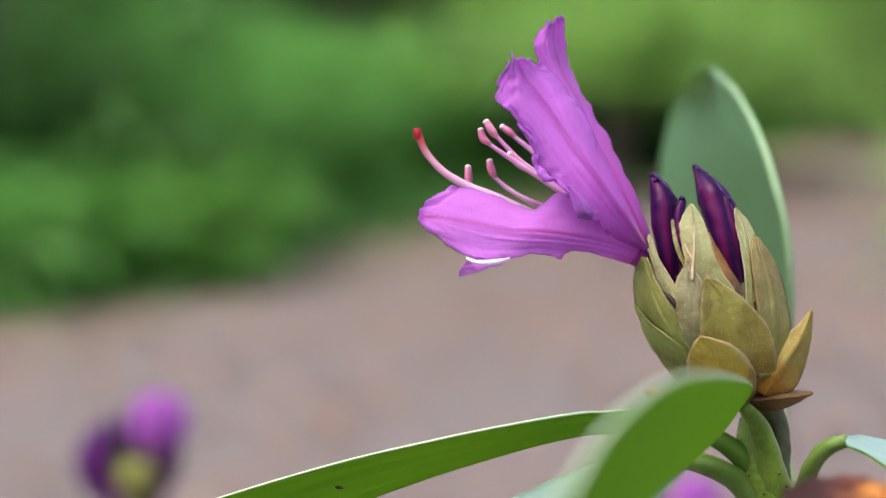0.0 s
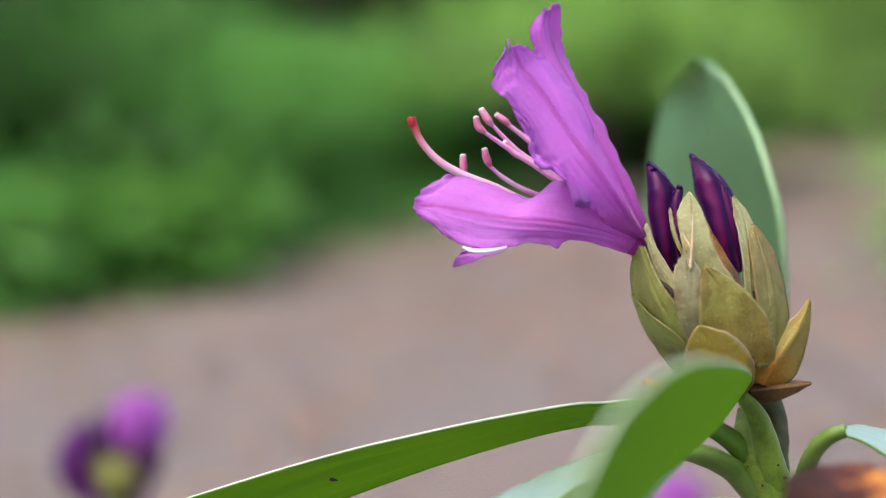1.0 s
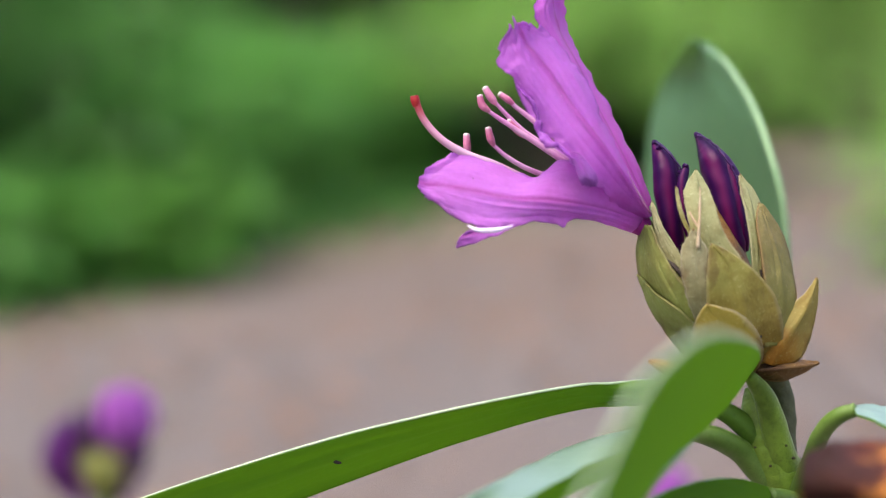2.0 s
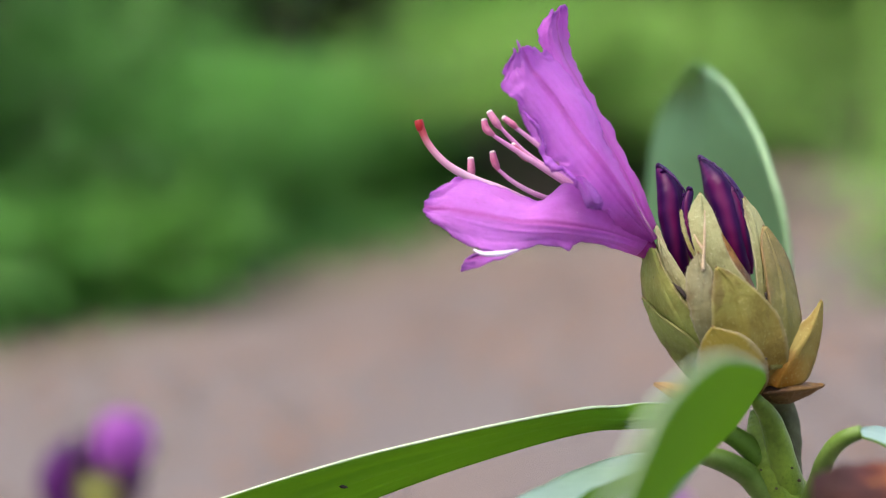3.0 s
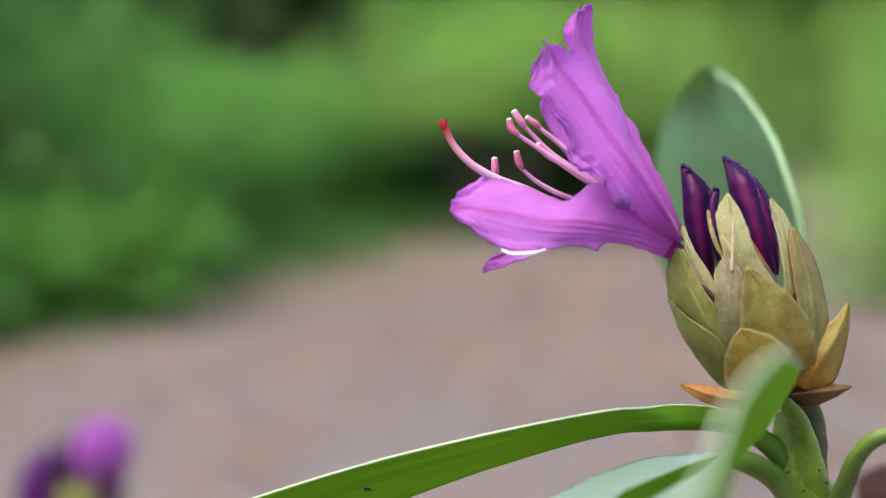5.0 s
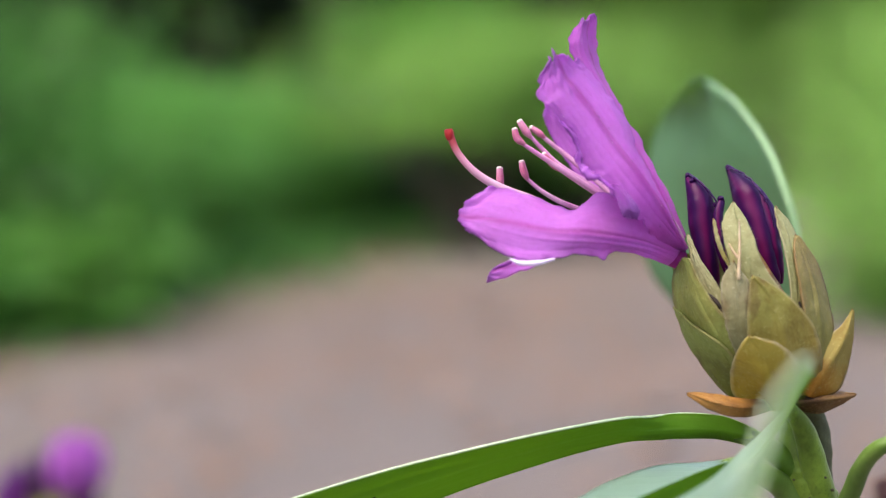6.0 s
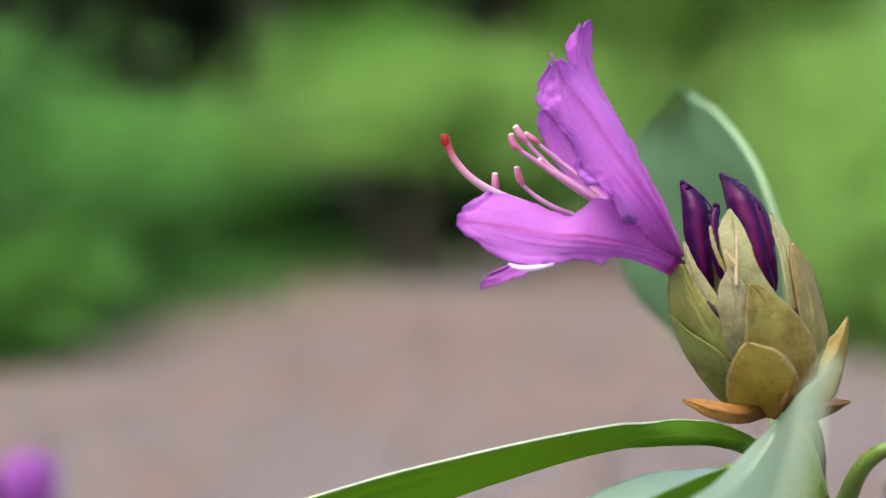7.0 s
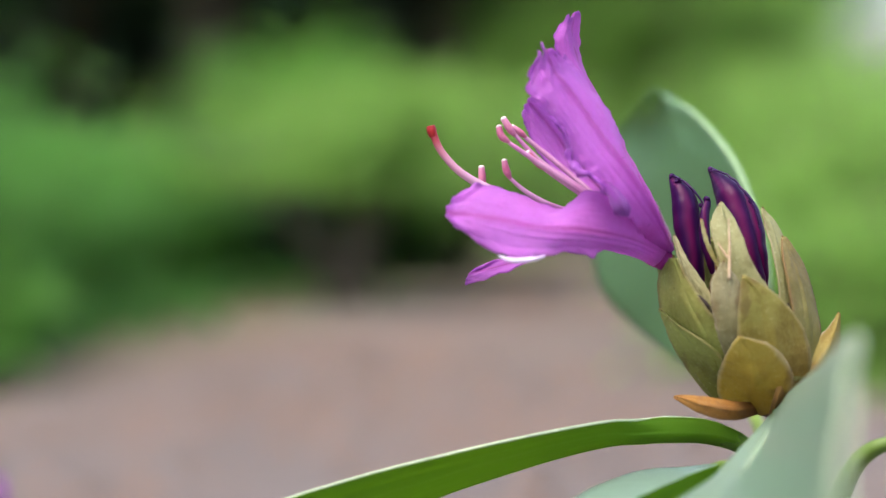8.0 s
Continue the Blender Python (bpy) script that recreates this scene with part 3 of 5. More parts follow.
def stamen(line, head, fat=1.0):
    """A filament and its anther, pale at the open end."""
    part("stamen", tube(line, [0.05, 0.055, 0.052, 0.045, 0.036], 10, 32), FILAMENT, blossom)
    part("anther", tube(head, [0.035 * fat, 0.078 * fat, 0.074 * fat, 0.06 * fat], 14, 18, 2, 0.2), ANTHER, blossom, "rose-red anther")
    a, b = Vector(head[1]), Vector(head[2])
    part("anther_tip", tube([tuple(a.lerp(b, 0.8)), tuple(a.lerp(b, 1.0)), tuple(a.lerp(b, 1.12))], [0.06 * fat, 0.064 * fat, 0.03], 12, 8, 2, 0.2), ANTHER_TIP, blossom, "pale pollen tip")


stamen([(3.34, 39.90, 0.46), (2.45, 40.10, 1.15), (1.66, 40.20, 1.69), (1.30, 40.20, 2.03), (1.07, 40.20, 2.28)], [(1.09, 40.20, 2.24), (0.97, 40.20, 2.40), (0.86, 40.20, 2.58)], 1.15)
stamen([(3.33, 39.80, 0.41), (2.44, 40.00, 1.09), (1.54, 40.05, 1.69), (1.09, 40.05, 1.99), (0.93, 40.05, 2.10)], [(0.95, 40.05, 2.10), (0.80, 40.05, 2.22), (0.75, 40.05, 2.41)], 1.1)
stamen([(3.38, 40.40, 0.47), (2.50, 41.00, 1.43), (1.88, 41.20, 1.99), (1.53, 41.20, 2.27), (1.39, 41.20, 2.39)], [(1.49, 41.20, 2.32), (1.35, 41.20, 2.43), (1.20, 41.20, 2.54)])
stamen([(3.27, 40.40, 0.30), (2.31, 40.60, 0.76), (1.73, 40.60, 0.99), (1.33, 40.60, 1.22), (1.06, 40.60, 1.45)], [(1.06, 40.60, 1.44), (0.98, 40.60, 1.62), (0.94, 40.60, 1.81)], 1.1)
stamen([(3.15, 40.40, 0.13), (2.02, 40.60, 0.47), (1.10, 40.70, 0.82), (0.64, 40.70, 1.10), (0.53, 40.70, 1.34)], [(0.53, 40.70, 1.28), (0.52, 40.70, 1.48), (0.51, 40.70, 1.69)], 1.15)
stamen([(3.36, 40.10, 0.41), (2.58, 40.30, 1.01), (2.01, 40.35, 1.40), (1.66, 40.30, 1.63), (1.49, 40.30, 1.74)], [(1.75, 40.20, 1.58), (1.52, 40.15, 1.71), (1.32, 40.15, 1.92)], 1.1)
part("pedicel", tube([(4.04, 40.10, -0.06), (4.04, 40.10, -0.39), (4.26, 40.10, -1.12), (4.83, 40.10, -2.03)], [0.15, 0.19, 0.18, 0.16], 14, 20), B_GREEN, blossom, "short pale flower stalk")

# --- the scaly flower bud beside it ---
AXIS = [(6.34, 39.95, -3.11), (5.95, 39.95, -2.56), (5.65, 39.95, -1.93), (5.47, 40.00, -1.35), (5.35, 40.05, -0.55), (5.24, 40.10, 0.24), (5.12, 40.20, 1.09)]
# the core is dark brown so that its colour gives the shade between scales
bud = part("flower_bud", tube([tuple(curve_at(AXIS, s)) for s in (0, 0.2, 0.4, 0.6, 0.75, 0.85)], [0.3, 0.7, 0.85, 0.6, 0.3, 0.12], 20, 24, rough=0.1), B_BROWN, plant, "fat opening bud with olive, yellow and rust scales")


def bud_scale(left, middle, right, material, seed, down=0, ragged=0.012, label="", rims=(), nu=48, nv=21):
    """A cupped bud scale between its two margins, over its middle line, each from base to tip."""
    g = loft([even(left), even([tuple(0.3 * a + 0.7 * b for a, b in zip(p, q)) for p, q in zip(even(left, 12), even(middle, 12))]), even(middle), even([tuple(0.3 * a + 0.7 * b for a, b in zip(p, q)) for p, q in zip(even(right, 12), even(middle, 12))]), even(right)], nu, nv)
    veins = tuple((q, q * 0.3, 0.006, 0.05) for q in (-0.6, -0.3, 0.0, 0.3, 0.6))
    g = wavy(g, 0.035, 3.0, seed, 0.8, ragged, 0.015, veins, 0.012)
    part("bud_scale", sheet(g, 0.04), material, bud, label)
    for side in rims:
        j = side * (nv - 1)
        part("scale_margin", tube([tuple(g[i, j]) for i in range(4, nu, 2)], [0.004, 0.007, 0.010, 0.011, 0.008], 6, 40, rough=0.7, seed=seed + j), SCALE_RIM, bud, "thin pale dry margin")
    tip, back = Vector(g[-1, nv // 2]), Vector(g[-4, nv // 2])
    part("scale_tip", tube([tuple(back), tuple(tip), tuple(tip + (tip - back).normalized() * 0.04)], [0.012, 0.02, 0.005], 8, 6), B_BROWN, bud, "dry brown point")
    if down:
        hairs = bmesh.new()
        rng = random.Random(int(seed))
        for _ in range(down):
            i, j = rng.randrange(8, nu), rng.choice((0, nv - 1, rng.randrange(nv)))
            at = Vector(g[i, j])
            way = Vector((rng.gauss(0, 0.5), -0.4 + rng.gauss(0, 0.5), 0.5 + rng.gauss(0, 0.5))) + (Vector(g[i, j]) - Vector(g[i, nv // 2])) * 1.2
            far = at + way.normalized() * rng.uniform(0.025, 0.06)
            s1, s2 = Vector((0.0035, 0, 0.003)), Vector((-0.003, 0.003, 0.003))
            hairs.faces.new([hairs.verts.new(q) for q in (at + s1, at + s2, far)])
            hairs.faces.new([hairs.verts.new(q) for q in (at - s1, at + s2, far)])
        part("down", hairs, B_CREAM, bud, "fine pale hairs")["kind"] = "stuff"
    return g


# the small yellow scale in front, the large one behind it, the downy ones in the middle
bud_scale([(5.49, 39.78, -3.09), (4.99, 39.78, -2.86), (4.83, 39.46, -2.46), (4.76, 38.75, -2.09), (4.83, 38.44, -1.81), (4.94, 38.30, -1.67)],
    [(5.78, 39.78, -3.16), (5.51, 39.29, -2.82), (5.31, 38.68, -2.42), (5.19, 38.44, -2.07), (5.07, 38.34, -1.83), (4.95, 38.30, -1.67)],
    [(5.98, 39.29, -3.06), (6.08, 38.90, -2.76), (6.02, 38.58, -2.41), (5.84, 38.41, -2.10), (5.54, 38.28, -1.84), (5.21, 38.24, -1.72), (4.96, 38.29, -1.67)], B_YELLOW, 17.0, 40, 0.012, rims=(0, 1))
bud_scale([(5.40, 39.94, -2.93), (5.04, 38.83, -2.19), (4.95, 38.45, -1.40), (4.96, 38.39, -0.91), (5.02, 38.38, -0.56)],
    [(5.95, 39.28, -2.88), (5.77, 38.63, -2.17), (5.57, 38.43, -1.46), (5.33, 38.37, -0.91), (5.05, 38.38, -0.55)],
    [(6.47, 39.21, -2.76), (6.49, 38.88, -2.08), (6.29, 38.74, -1.50), (5.98, 38.56, -1.15), (5.64, 38.45, -0.84), (5.30, 38.39, -0.63), (5.06, 38.38, -0.54)], B_OLIVE, 18.0, 120, 0.012, rims=(1,))
bud_scale([(4.92, 38.99, -2.19), (4.69, 38.77, -1.74), (4.55, 38.67, -1.30), (4.49, 38.64, -0.86), (4.53, 38.62, -0.54), (4.71, 38.57, -0.27)],
    [(5.05, 38.88, -2.19), (4.87, 38.62, -1.63), (4.77, 38.51, -1.08), (4.74, 38.52, -0.64), (4.73, 38.56, -0.27)],
    [(5.24, 38.78, -2.18), (5.10, 38.51, -1.51), (5.03, 38.45, -0.97), (4.96, 38.48, -0.59), (4.75, 38.56, -0.27)], B_DOWNY, 20.0, 300, 0.030)
bud_scale([(4.81, 38.87, -1.75), (4.74, 38.74, -0.65), (4.69, 38.84, -0.15), (4.63, 38.98, 0.23), (4.64, 39.10, 0.56), (4.84, 39.20, 0.88)],
    [(5.32, 38.72, -1.74), (5.15, 38.66, -0.86), (5.02, 38.77, -0.21), (4.91, 38.96, 0.34), (4.87, 39.20, 0.88)],
    [(5.85, 38.75, -1.74), (5.67, 38.72, -0.86), (5.43, 38.73, -0.48), (5.27, 38.80, -0.10), (5.17, 38.93, 0.29), (5.07, 39.06, 0.59), (4.90, 39.20, 0.88)], B_PALE, 19.0, 260, 0.020)
# the two that wrap the near side of the flower's stalk
bud_scale([(4.95, 39.97, -2.93), (4.50, 39.96, -2.34), (4.09, 39.96, -1.71), (3.89, 39.96, -1.25), (3.82, 39.96, -0.80), (3.83, 39.95, -0.46), (3.90, 39.43, -0.17)],
    [(5.06, 39.97, -2.81), (4.66, 39.18, -2.09), (4.34, 38.96, -1.48), (4.10, 39.04, -0.93), (3.94, 39.33, -0.17)],
    [(5.16, 39.57, -2.67), (4.87, 38.77, -1.85), (4.64, 38.68, -1.39), (4.44, 38.71, -1.14), (4.26, 38.84, -0.83), (4.12, 38.98, -0.52), (4.01, 39.17, -0.17)], B_GREEN, 21.0, 100, 0.012)
bud_scale([(5.18, 40.18, -3.08), (4.67, 40.10, -2.62), (4.21, 39.98, -2.00), (4.00, 39.93, -1.59), (3.82, 39.93, -1.13)],
    [(5.27, 40.18, -3.00), (4.82, 39.57, -2.39), (4.34, 39.30, -1.83), (4.06, 39.45, -1.46), (3.84, 39.93, -1.12)],
    [(5.35, 40.18, -2.89), (5.03, 39.21, -2.37), (4.72, 38.96, -1.99), (4.39, 39.00, -1.71), (4.09, 39.33, -1.46), (3.86, 39.93, -1.13)], B_GREEN, 22.0, 60, 0.012)
bud_scale([(4.55, 39.05, -1.15), (4.24, 39.32, -0.66), (4.11, 39.57, -0.16), (4.09, 39.77, 0.26)],
    [(4.62, 39.02, -1.15), (4.37, 39.23, -0.65), (4.18, 39.51, -0.16), (4.10, 39.77, 0.28)],
    [(4.70, 38.99, -1.09), (4.52, 39.16, -0.65), (4.28, 39.43, -0.21), (4.12, 39.75, 0.28)], B_CREAM, 23.0, 60, 0.012)
bud_scale([(4.73, 38.86, -0.43), (4.57, 39.02, -0.04), (4.50, 39.18, 0.29), (4.50, 39.30, 0.54)],
    [(4.75, 38.86, -0.43), (4.60, 39.00, -0.04), (4.53, 39.16, 0.29), (4.51, 39.30, 0.56)],
    [(4.78, 38.85, -0.41), (4.63, 39.00, -0.02), (4.56, 39.15, 0.30), (4.52, 39.29, 0.56)], B_PALE, 24.0, 0, 0.012)
# the pair on the far side and the spreading yellow one below them
bud_scale([(5.87, 38.85, -1.75), (5.90, 38.91, -0.87), (5.86, 39.08, -0.15), (5.78, 39.31, 0.40), (5.77, 39.57, 0.79)],
    [(6.06, 38.90, -1.75), (6.04, 38.97, -0.87), (6.01, 39.16, -0.16), (5.93, 39.40, 0.40), (5.80, 39.60, 0.81)],
    [(6.26, 38.98, -1.75), (6.21, 39.06, -0.87), (6.17, 39.25, -0.16), (6.18, 39.48, 0.21), (6.04, 39.58, 0.54), (5.83, 39.62, 0.81)], B_PALE, 25.0, 140, 0.012, rims=(1,))
bud_scale([(6.12, 38.96, -2.52), (6.12, 38.76, -1.52), (6.07, 38.87, -0.76), (6.03, 39.06, -0.15), (6.12, 39.38, 0.23)],
    [(6.45, 39.04, -2.47), (6.48, 39.00, -1.53), (6.42, 39.13, -0.76), (6.28, 39.24, -0.21), (6.15, 39.41, 0.25)],
    [(6.65, 39.14, -2.42), (6.83, 39.36, -1.60), (6.78, 39.51, -0.99), (6.69, 39.58, -0.55), (6.53, 39.53, -0.19), (6.32, 39.46, 0.09), (6.18, 39.43, 0.23)], B_RUSTY, 26.0, 80, 0.012)
bud_scale([(6.09, 39.20, -2.78), (6.13, 39.10, -2.37), (6.44, 39.15, -2.00), (6.78, 39.30, -1.68), (7.08, 39.50, -1.46), (7.27, 39.60, -1.22)],
    [(6.28, 39.10, -2.86), (6.53, 39.00, -2.42), (6.84, 39.12, -2.00), (7.09, 39.35, -1.66), (7.28, 39.60, -1.21)],
    [(6.41, 39.20, -2.87), (6.87, 39.30, -2.77), (7.12, 39.50, -2.39), (7.26, 39.60, -1.91), (7.31, 39.65, -1.56), (7.30, 39.60, -1.21)], B_AMBER, 27.0, 0, 0.012, "spreading yellow scale with an orange foot", (0,))
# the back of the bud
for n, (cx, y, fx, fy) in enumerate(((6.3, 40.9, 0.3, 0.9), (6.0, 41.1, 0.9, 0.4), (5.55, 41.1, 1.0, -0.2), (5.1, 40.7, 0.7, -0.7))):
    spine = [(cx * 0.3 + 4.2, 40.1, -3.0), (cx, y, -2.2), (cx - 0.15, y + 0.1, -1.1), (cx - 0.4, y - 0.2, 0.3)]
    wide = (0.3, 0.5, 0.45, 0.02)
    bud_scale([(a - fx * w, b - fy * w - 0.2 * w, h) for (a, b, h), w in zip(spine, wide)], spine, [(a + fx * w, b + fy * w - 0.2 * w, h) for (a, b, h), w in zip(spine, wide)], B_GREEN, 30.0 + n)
# small spreading scales at its foot
bud_scale([(6.14, 39.40, -2.82), (6.52, 39.35, -2.77), (6.93, 39.45, -2.79), (7.31, 39.60, -2.84)],
    [(6.05, 39.20, -2.98), (6.50, 39.10, -2.93), (6.93, 39.25, -2.90), (7.32, 39.60, -2.86)],
    [(6.17, 39.40, -3.15), (6.54, 39.35, -3.18), (6.85, 39.45, -3.08), (7.32, 39.60, -2.87)], B_BROWN, 28.0, 0, 0.012, "small pointed brown scale at the foot")
bud_scale([(5.87, 40.00, -2.92), (5.02, 39.00, -2.89), (4.57, 39.00, -2.82), (4.26, 39.20, -2.78), (4.00, 39.50, -2.78)],
    [(5.87, 40.00, -3.03), (4.95, 38.75, -3.03), (4.48, 38.80, -2.94), (4.20, 39.10, -2.85), (4.00, 39.50, -2.79)],
    [(5.87, 40.00, -3.12), (5.02, 39.00, -3.21), (4.50, 39.00, -3.13), (4.18, 39.20, -2.96), (4.01, 39.50, -2.80)], B_RUST, 29.0, 0, 0.012, "small pointed rusty scale at the foot")
bud_scale([(5.74, 39.20, -3.18), (5.74, 38.90, -2.82), (5.86, 38.85, -2.50), (5.99, 38.90, -2.32)],
    [(5.80, 39.20, -3.18), (5.81, 38.85, -2.82), (5.91, 38.80, -2.50), (6.00, 38.90, -2.31)],
    [(5.87, 39.20, -3.14), (5.95, 38.95, -2.81), (6.02, 38.90, -2.52), (6.02, 38.90, -2.31)], B_RUST, 33.0, 0, 0.012, "narrow rusty scale at the foot")
for line, radii, turn in (
    ([(4.68, 40.10, -0.90), (4.63, 40.10, -0.61), (4.54, 40.10, -0.10), (4.47, 40.15, 0.47), (4.44, 40.25, 1.01), (4.33, 40.40, 1.33), (4.24, 40.50, 1.52)], [0.091, 0.160, 0.251, 0.285, 0.262, 0.148, 0.046], 0.5),
    ([(5.93, 40.20, -0.92), (5.84, 40.20, -0.56), (5.71, 40.25, -0.10), (5.59, 40.35, 0.47), (5.44, 40.55, 1.04), (5.31, 40.75, 1.37), (5.16, 41.00, 1.70)], [0.080, 0.205, 0.296, 0.331, 0.319, 0.205, 0.046], -0.5),
    ([(4.85, 39.70, -0.44), (4.75, 39.65, -0.16), (4.68, 39.65, 0.18), (4.67, 39.70, 0.55), (4.75, 39.80, 0.87), (4.78, 39.85, 1.03)], [0.057, 0.103, 0.114, 0.103, 0.080, 0.034], 0.5),
    ([(6.01, 40.25, -0.67), (5.95, 40.15, -0.22), (5.86, 40.15, 0.35), (5.75, 40.30, 0.87), (5.60, 40.50, 1.21), (5.46, 40.70, 1.48)], [0.091, 0.137, 0.160, 0.160, 0.103, 0.034], 0.8),
):
    g = tube(line, radii, 48, 70, 2, 0.12, turn, 0.03, line[0][0])
    for v in g.verts:
        v.co += Vector((noise.noise(v.co * 3), noise.noise(v.co * 3 + Vector((7, 0, 0))), noise.noise(v.co * 2 + Vector((0, 7, 0))))) * 0.025
    part("purple_bud", g, BUD_SKIN, bud, "tightly rolled dark purple flower bud")
# crinkled free edges of the rolled petals
for line in ([(4.22, 40.40, 1.51), (4.39, 40.05, 1.35), (4.60, 39.90, 1.08), (4.73, 39.90, 0.82), (4.72, 39.90, 0.46)],
             [(5.15, 40.80, 1.67), (5.35, 40.40, 1.52), (5.57, 40.10, 1.20), (5.78, 40.00, 0.80), (5.87, 40.00, 0.35), (5.95, 40.02, -0.10)]):
    g = tube(line, [0.016, 0.022, 0.020, 0.016, 0.010], 10, 70, rough=0.5, seed=line[0][0])
    for v in g.verts:
        v.co += Vector((noise.noise(v.co * 7), 0.5 * noise.noise(v.co * 7 + Vector((5, 0, 0))), noise.noise(v.co * 6 + Vector((0, 5, 0))))) * 0.022
    part("petal_edge", g, BUD_EDGE, bud, "crinkled dark violet petal edge")
for p, r in (((4.76, 39.80, 0.99), 0.06), ((4.24, 40.40, 1.49), 0.05), ((4.31, 40.20, 1.38), 0.06), ((4.68, 39.90, 0.89), 0.05), ((5.14, 40.90, 1.67), 0.05), ((5.75, 40.20, 1.01), 0.04)):
    bm = bmesh.new()
    bmesh.ops.create_icosphere(bm, subdivisions=3, radius=r)
    for v in bm.verts:
        v.co = v.co * (1 + 0.9 * noise.noise(v.co * 16 + Vector(p))) + Vector(p)
    for f in bm.faces:
        f.smooth = True
    part("bud_tip", bm, BUD_SKIN, bud, "crumpled dark tip of a rolled bud")
# blackish slivers added as the shade in the gaps between the scales
for line, r in (([(4.31, 39.25, -0.81), (4.42, 39.05, -0.94), (4.52, 38.95, -1.09), (4.59, 38.95, -1.21)], 0.045), ([(6.07, 39.00, -0.98), (6.09, 38.95, -1.09), (6.09, 38.90, -1.22)], 0.03), ([(5.87, 38.60, -2.26), (5.96, 38.60, -2.30), (6.03, 38.65, -2.28)], 0.035)):
    part("gap_shade", tube(line, [0.01, r, r, 0.012], 10, 20, 2, 0.3, rough=0.4, seed=r), BLEMISH_AND_GAP_SHADE, bud, "blackish sliver that stands for the shade in a gap")
part("straw", tube([(4.89, 38.75, 0.56), (4.85, 38.58, 0.01), (4.79, 38.42, -0.60)], [0.012, 0.034, 0.04], 8, 24, 2, 0.3, rough=0.4), STRAW, bud, "dry straw-coloured fibre stuck on the scale")
part("straw", tube([(4.68, 38.75, 0.09), (4.75, 38.62, -0.08), (4.84, 38.52, -0.23)], [0.012, 0.025, 0.02], 8, 10, rough=0.4), STRAW, bud)


# --- leaves ---
def leaf(curves, petiole, radii, material, label, thick=0.05, seed=1.0, amp=0.06, rim=None, name="leaf", nu=64, nv=27, broad=1.0, ribbed=True, rim_material=LEAF_RIM, rib_material=MIDRIB, stalk=None):
    """A leaf from its two margins and its midrib, with its stalk."""
    g = wavy(loft(curves, nu, nv), amp, 5.0, seed, 1.0, 0.03, 0.03)
    blade = part(name, sheet(g, thick), material, plant, label)
    if petiole:
        part("petiole", tube(petiole, radii, 14, 30, rough=0.06, seed=seed), stalk or (PETIOLE if rib_material is MIDRIB else DEAD), blade, "smooth leaf stalk")
    if ribbed:
        mid = [tuple(g[int(s * (nu - 1)), nv // 2]) for s in (0.07, 0.2, 0.4, 0.6, 0.8, 0.98)]
        part("midrib", tube(mid, [0.02, 0.05, 0.055, 0.05, 0.04, 0.01], 10, 40), rib_material, blade, "slightly raised midrib")
    if rim is not None:
        j = 0 if rim == 0 else nv - 1
        edge = [tuple(g[i, j]) for i in range(0, nu, 3)]
        part("leaf_margin", tube(edge, [q * broad for q in (0.008, 0.022, 0.028, 0.028, 0.024, 0.012)], 8, 60), rim_material, blade, "pale rolled leaf margin")
    return blade


long_leaf = leaf([[(6.05, 39.74, -4.20), (5.60, 39.72, -3.70), (5.15, 39.70, -3.42), (4.63, 39.72, -3.24), (4.01, 39.74, -3.19), (3.32, 39.66, -3.22), (2.41, 39.40, -3.28), (0.18, 39.20, -3.67), (-2.04, 39.20, -4.20), (-4.48, 39.20, -4.91), (-6.60, 39.30, -5.66), (-8.11, 39.60, -6.37)],
      [(6.05, 39.64, -4.27), (5.60, 39.60, -3.84), (5.15, 39.55, -3.62), (4.63, 39.52, -3.50), (4.01, 39.56, -3.47), (3.33, 39.76, -3.50), (2.42, 39.70, -3.52), (0.18, 39.65, -4.04), (-2.06, 39.60, -4.67), (-4.41, 39.60, -5.48), (-6.76, 39.60, -6.26), (-8.24, 39.70, -6.61)],
      [(6.05, 39.74, -4.36), (5.60, 39.72, -4.02), (5.15, 39.75, -3.80), (4.64, 39.80, -3.68), (4.02, 39.85, -3.66), (3.34, 39.96, -3.69), (2.45, 40.10, -3.82), (0.18, 40.20, -4.44), (-2.09, 40.20, -5.22), (-4.35, 40.10, -6.02), (-6.72, 40.00, -6.78), (-8.15, 39.80, -6.80)]],
     [(6.66, 39.98, -5.10), (6.42, 39.92, -4.68), (6.10, 39.80, -4.28), (5.66, 39.72, -3.90), (5.23, 39.72, -3.67), (4.73, 39.77, -3.51), (4.17, 39.82, -3.48), (3.72, 39.84, -3.50), (3.00, 39.90, -3.56)], [0.26, 0.27, 0.24, 0.21, 0.18, 0.15, 0.12, 0.08, 0.02], (LEAF_UNDER, LEAF_TOP_SHEEN), "long narrow green leaf seen from below with a pale margin", stalk=STALK, seed=2.0, rim=0, ribbed=False)
bm = bmesh.new()
bmesh.ops.create_icosphere(bm, subdivisions=3, radius=0.075)
for v in bm.verts:
    v.co = Vector((v.co.x, v.co.y * 0.22, v.co.z * 0.45)) * (1 + 0.7 * noise.noise(v.co * 14)) + Vector((-2.06, 39.56, -4.72))
part("blemish", bm, BLEMISH_AND_GAP_SHADE, long_leaf, "small dark blemish")
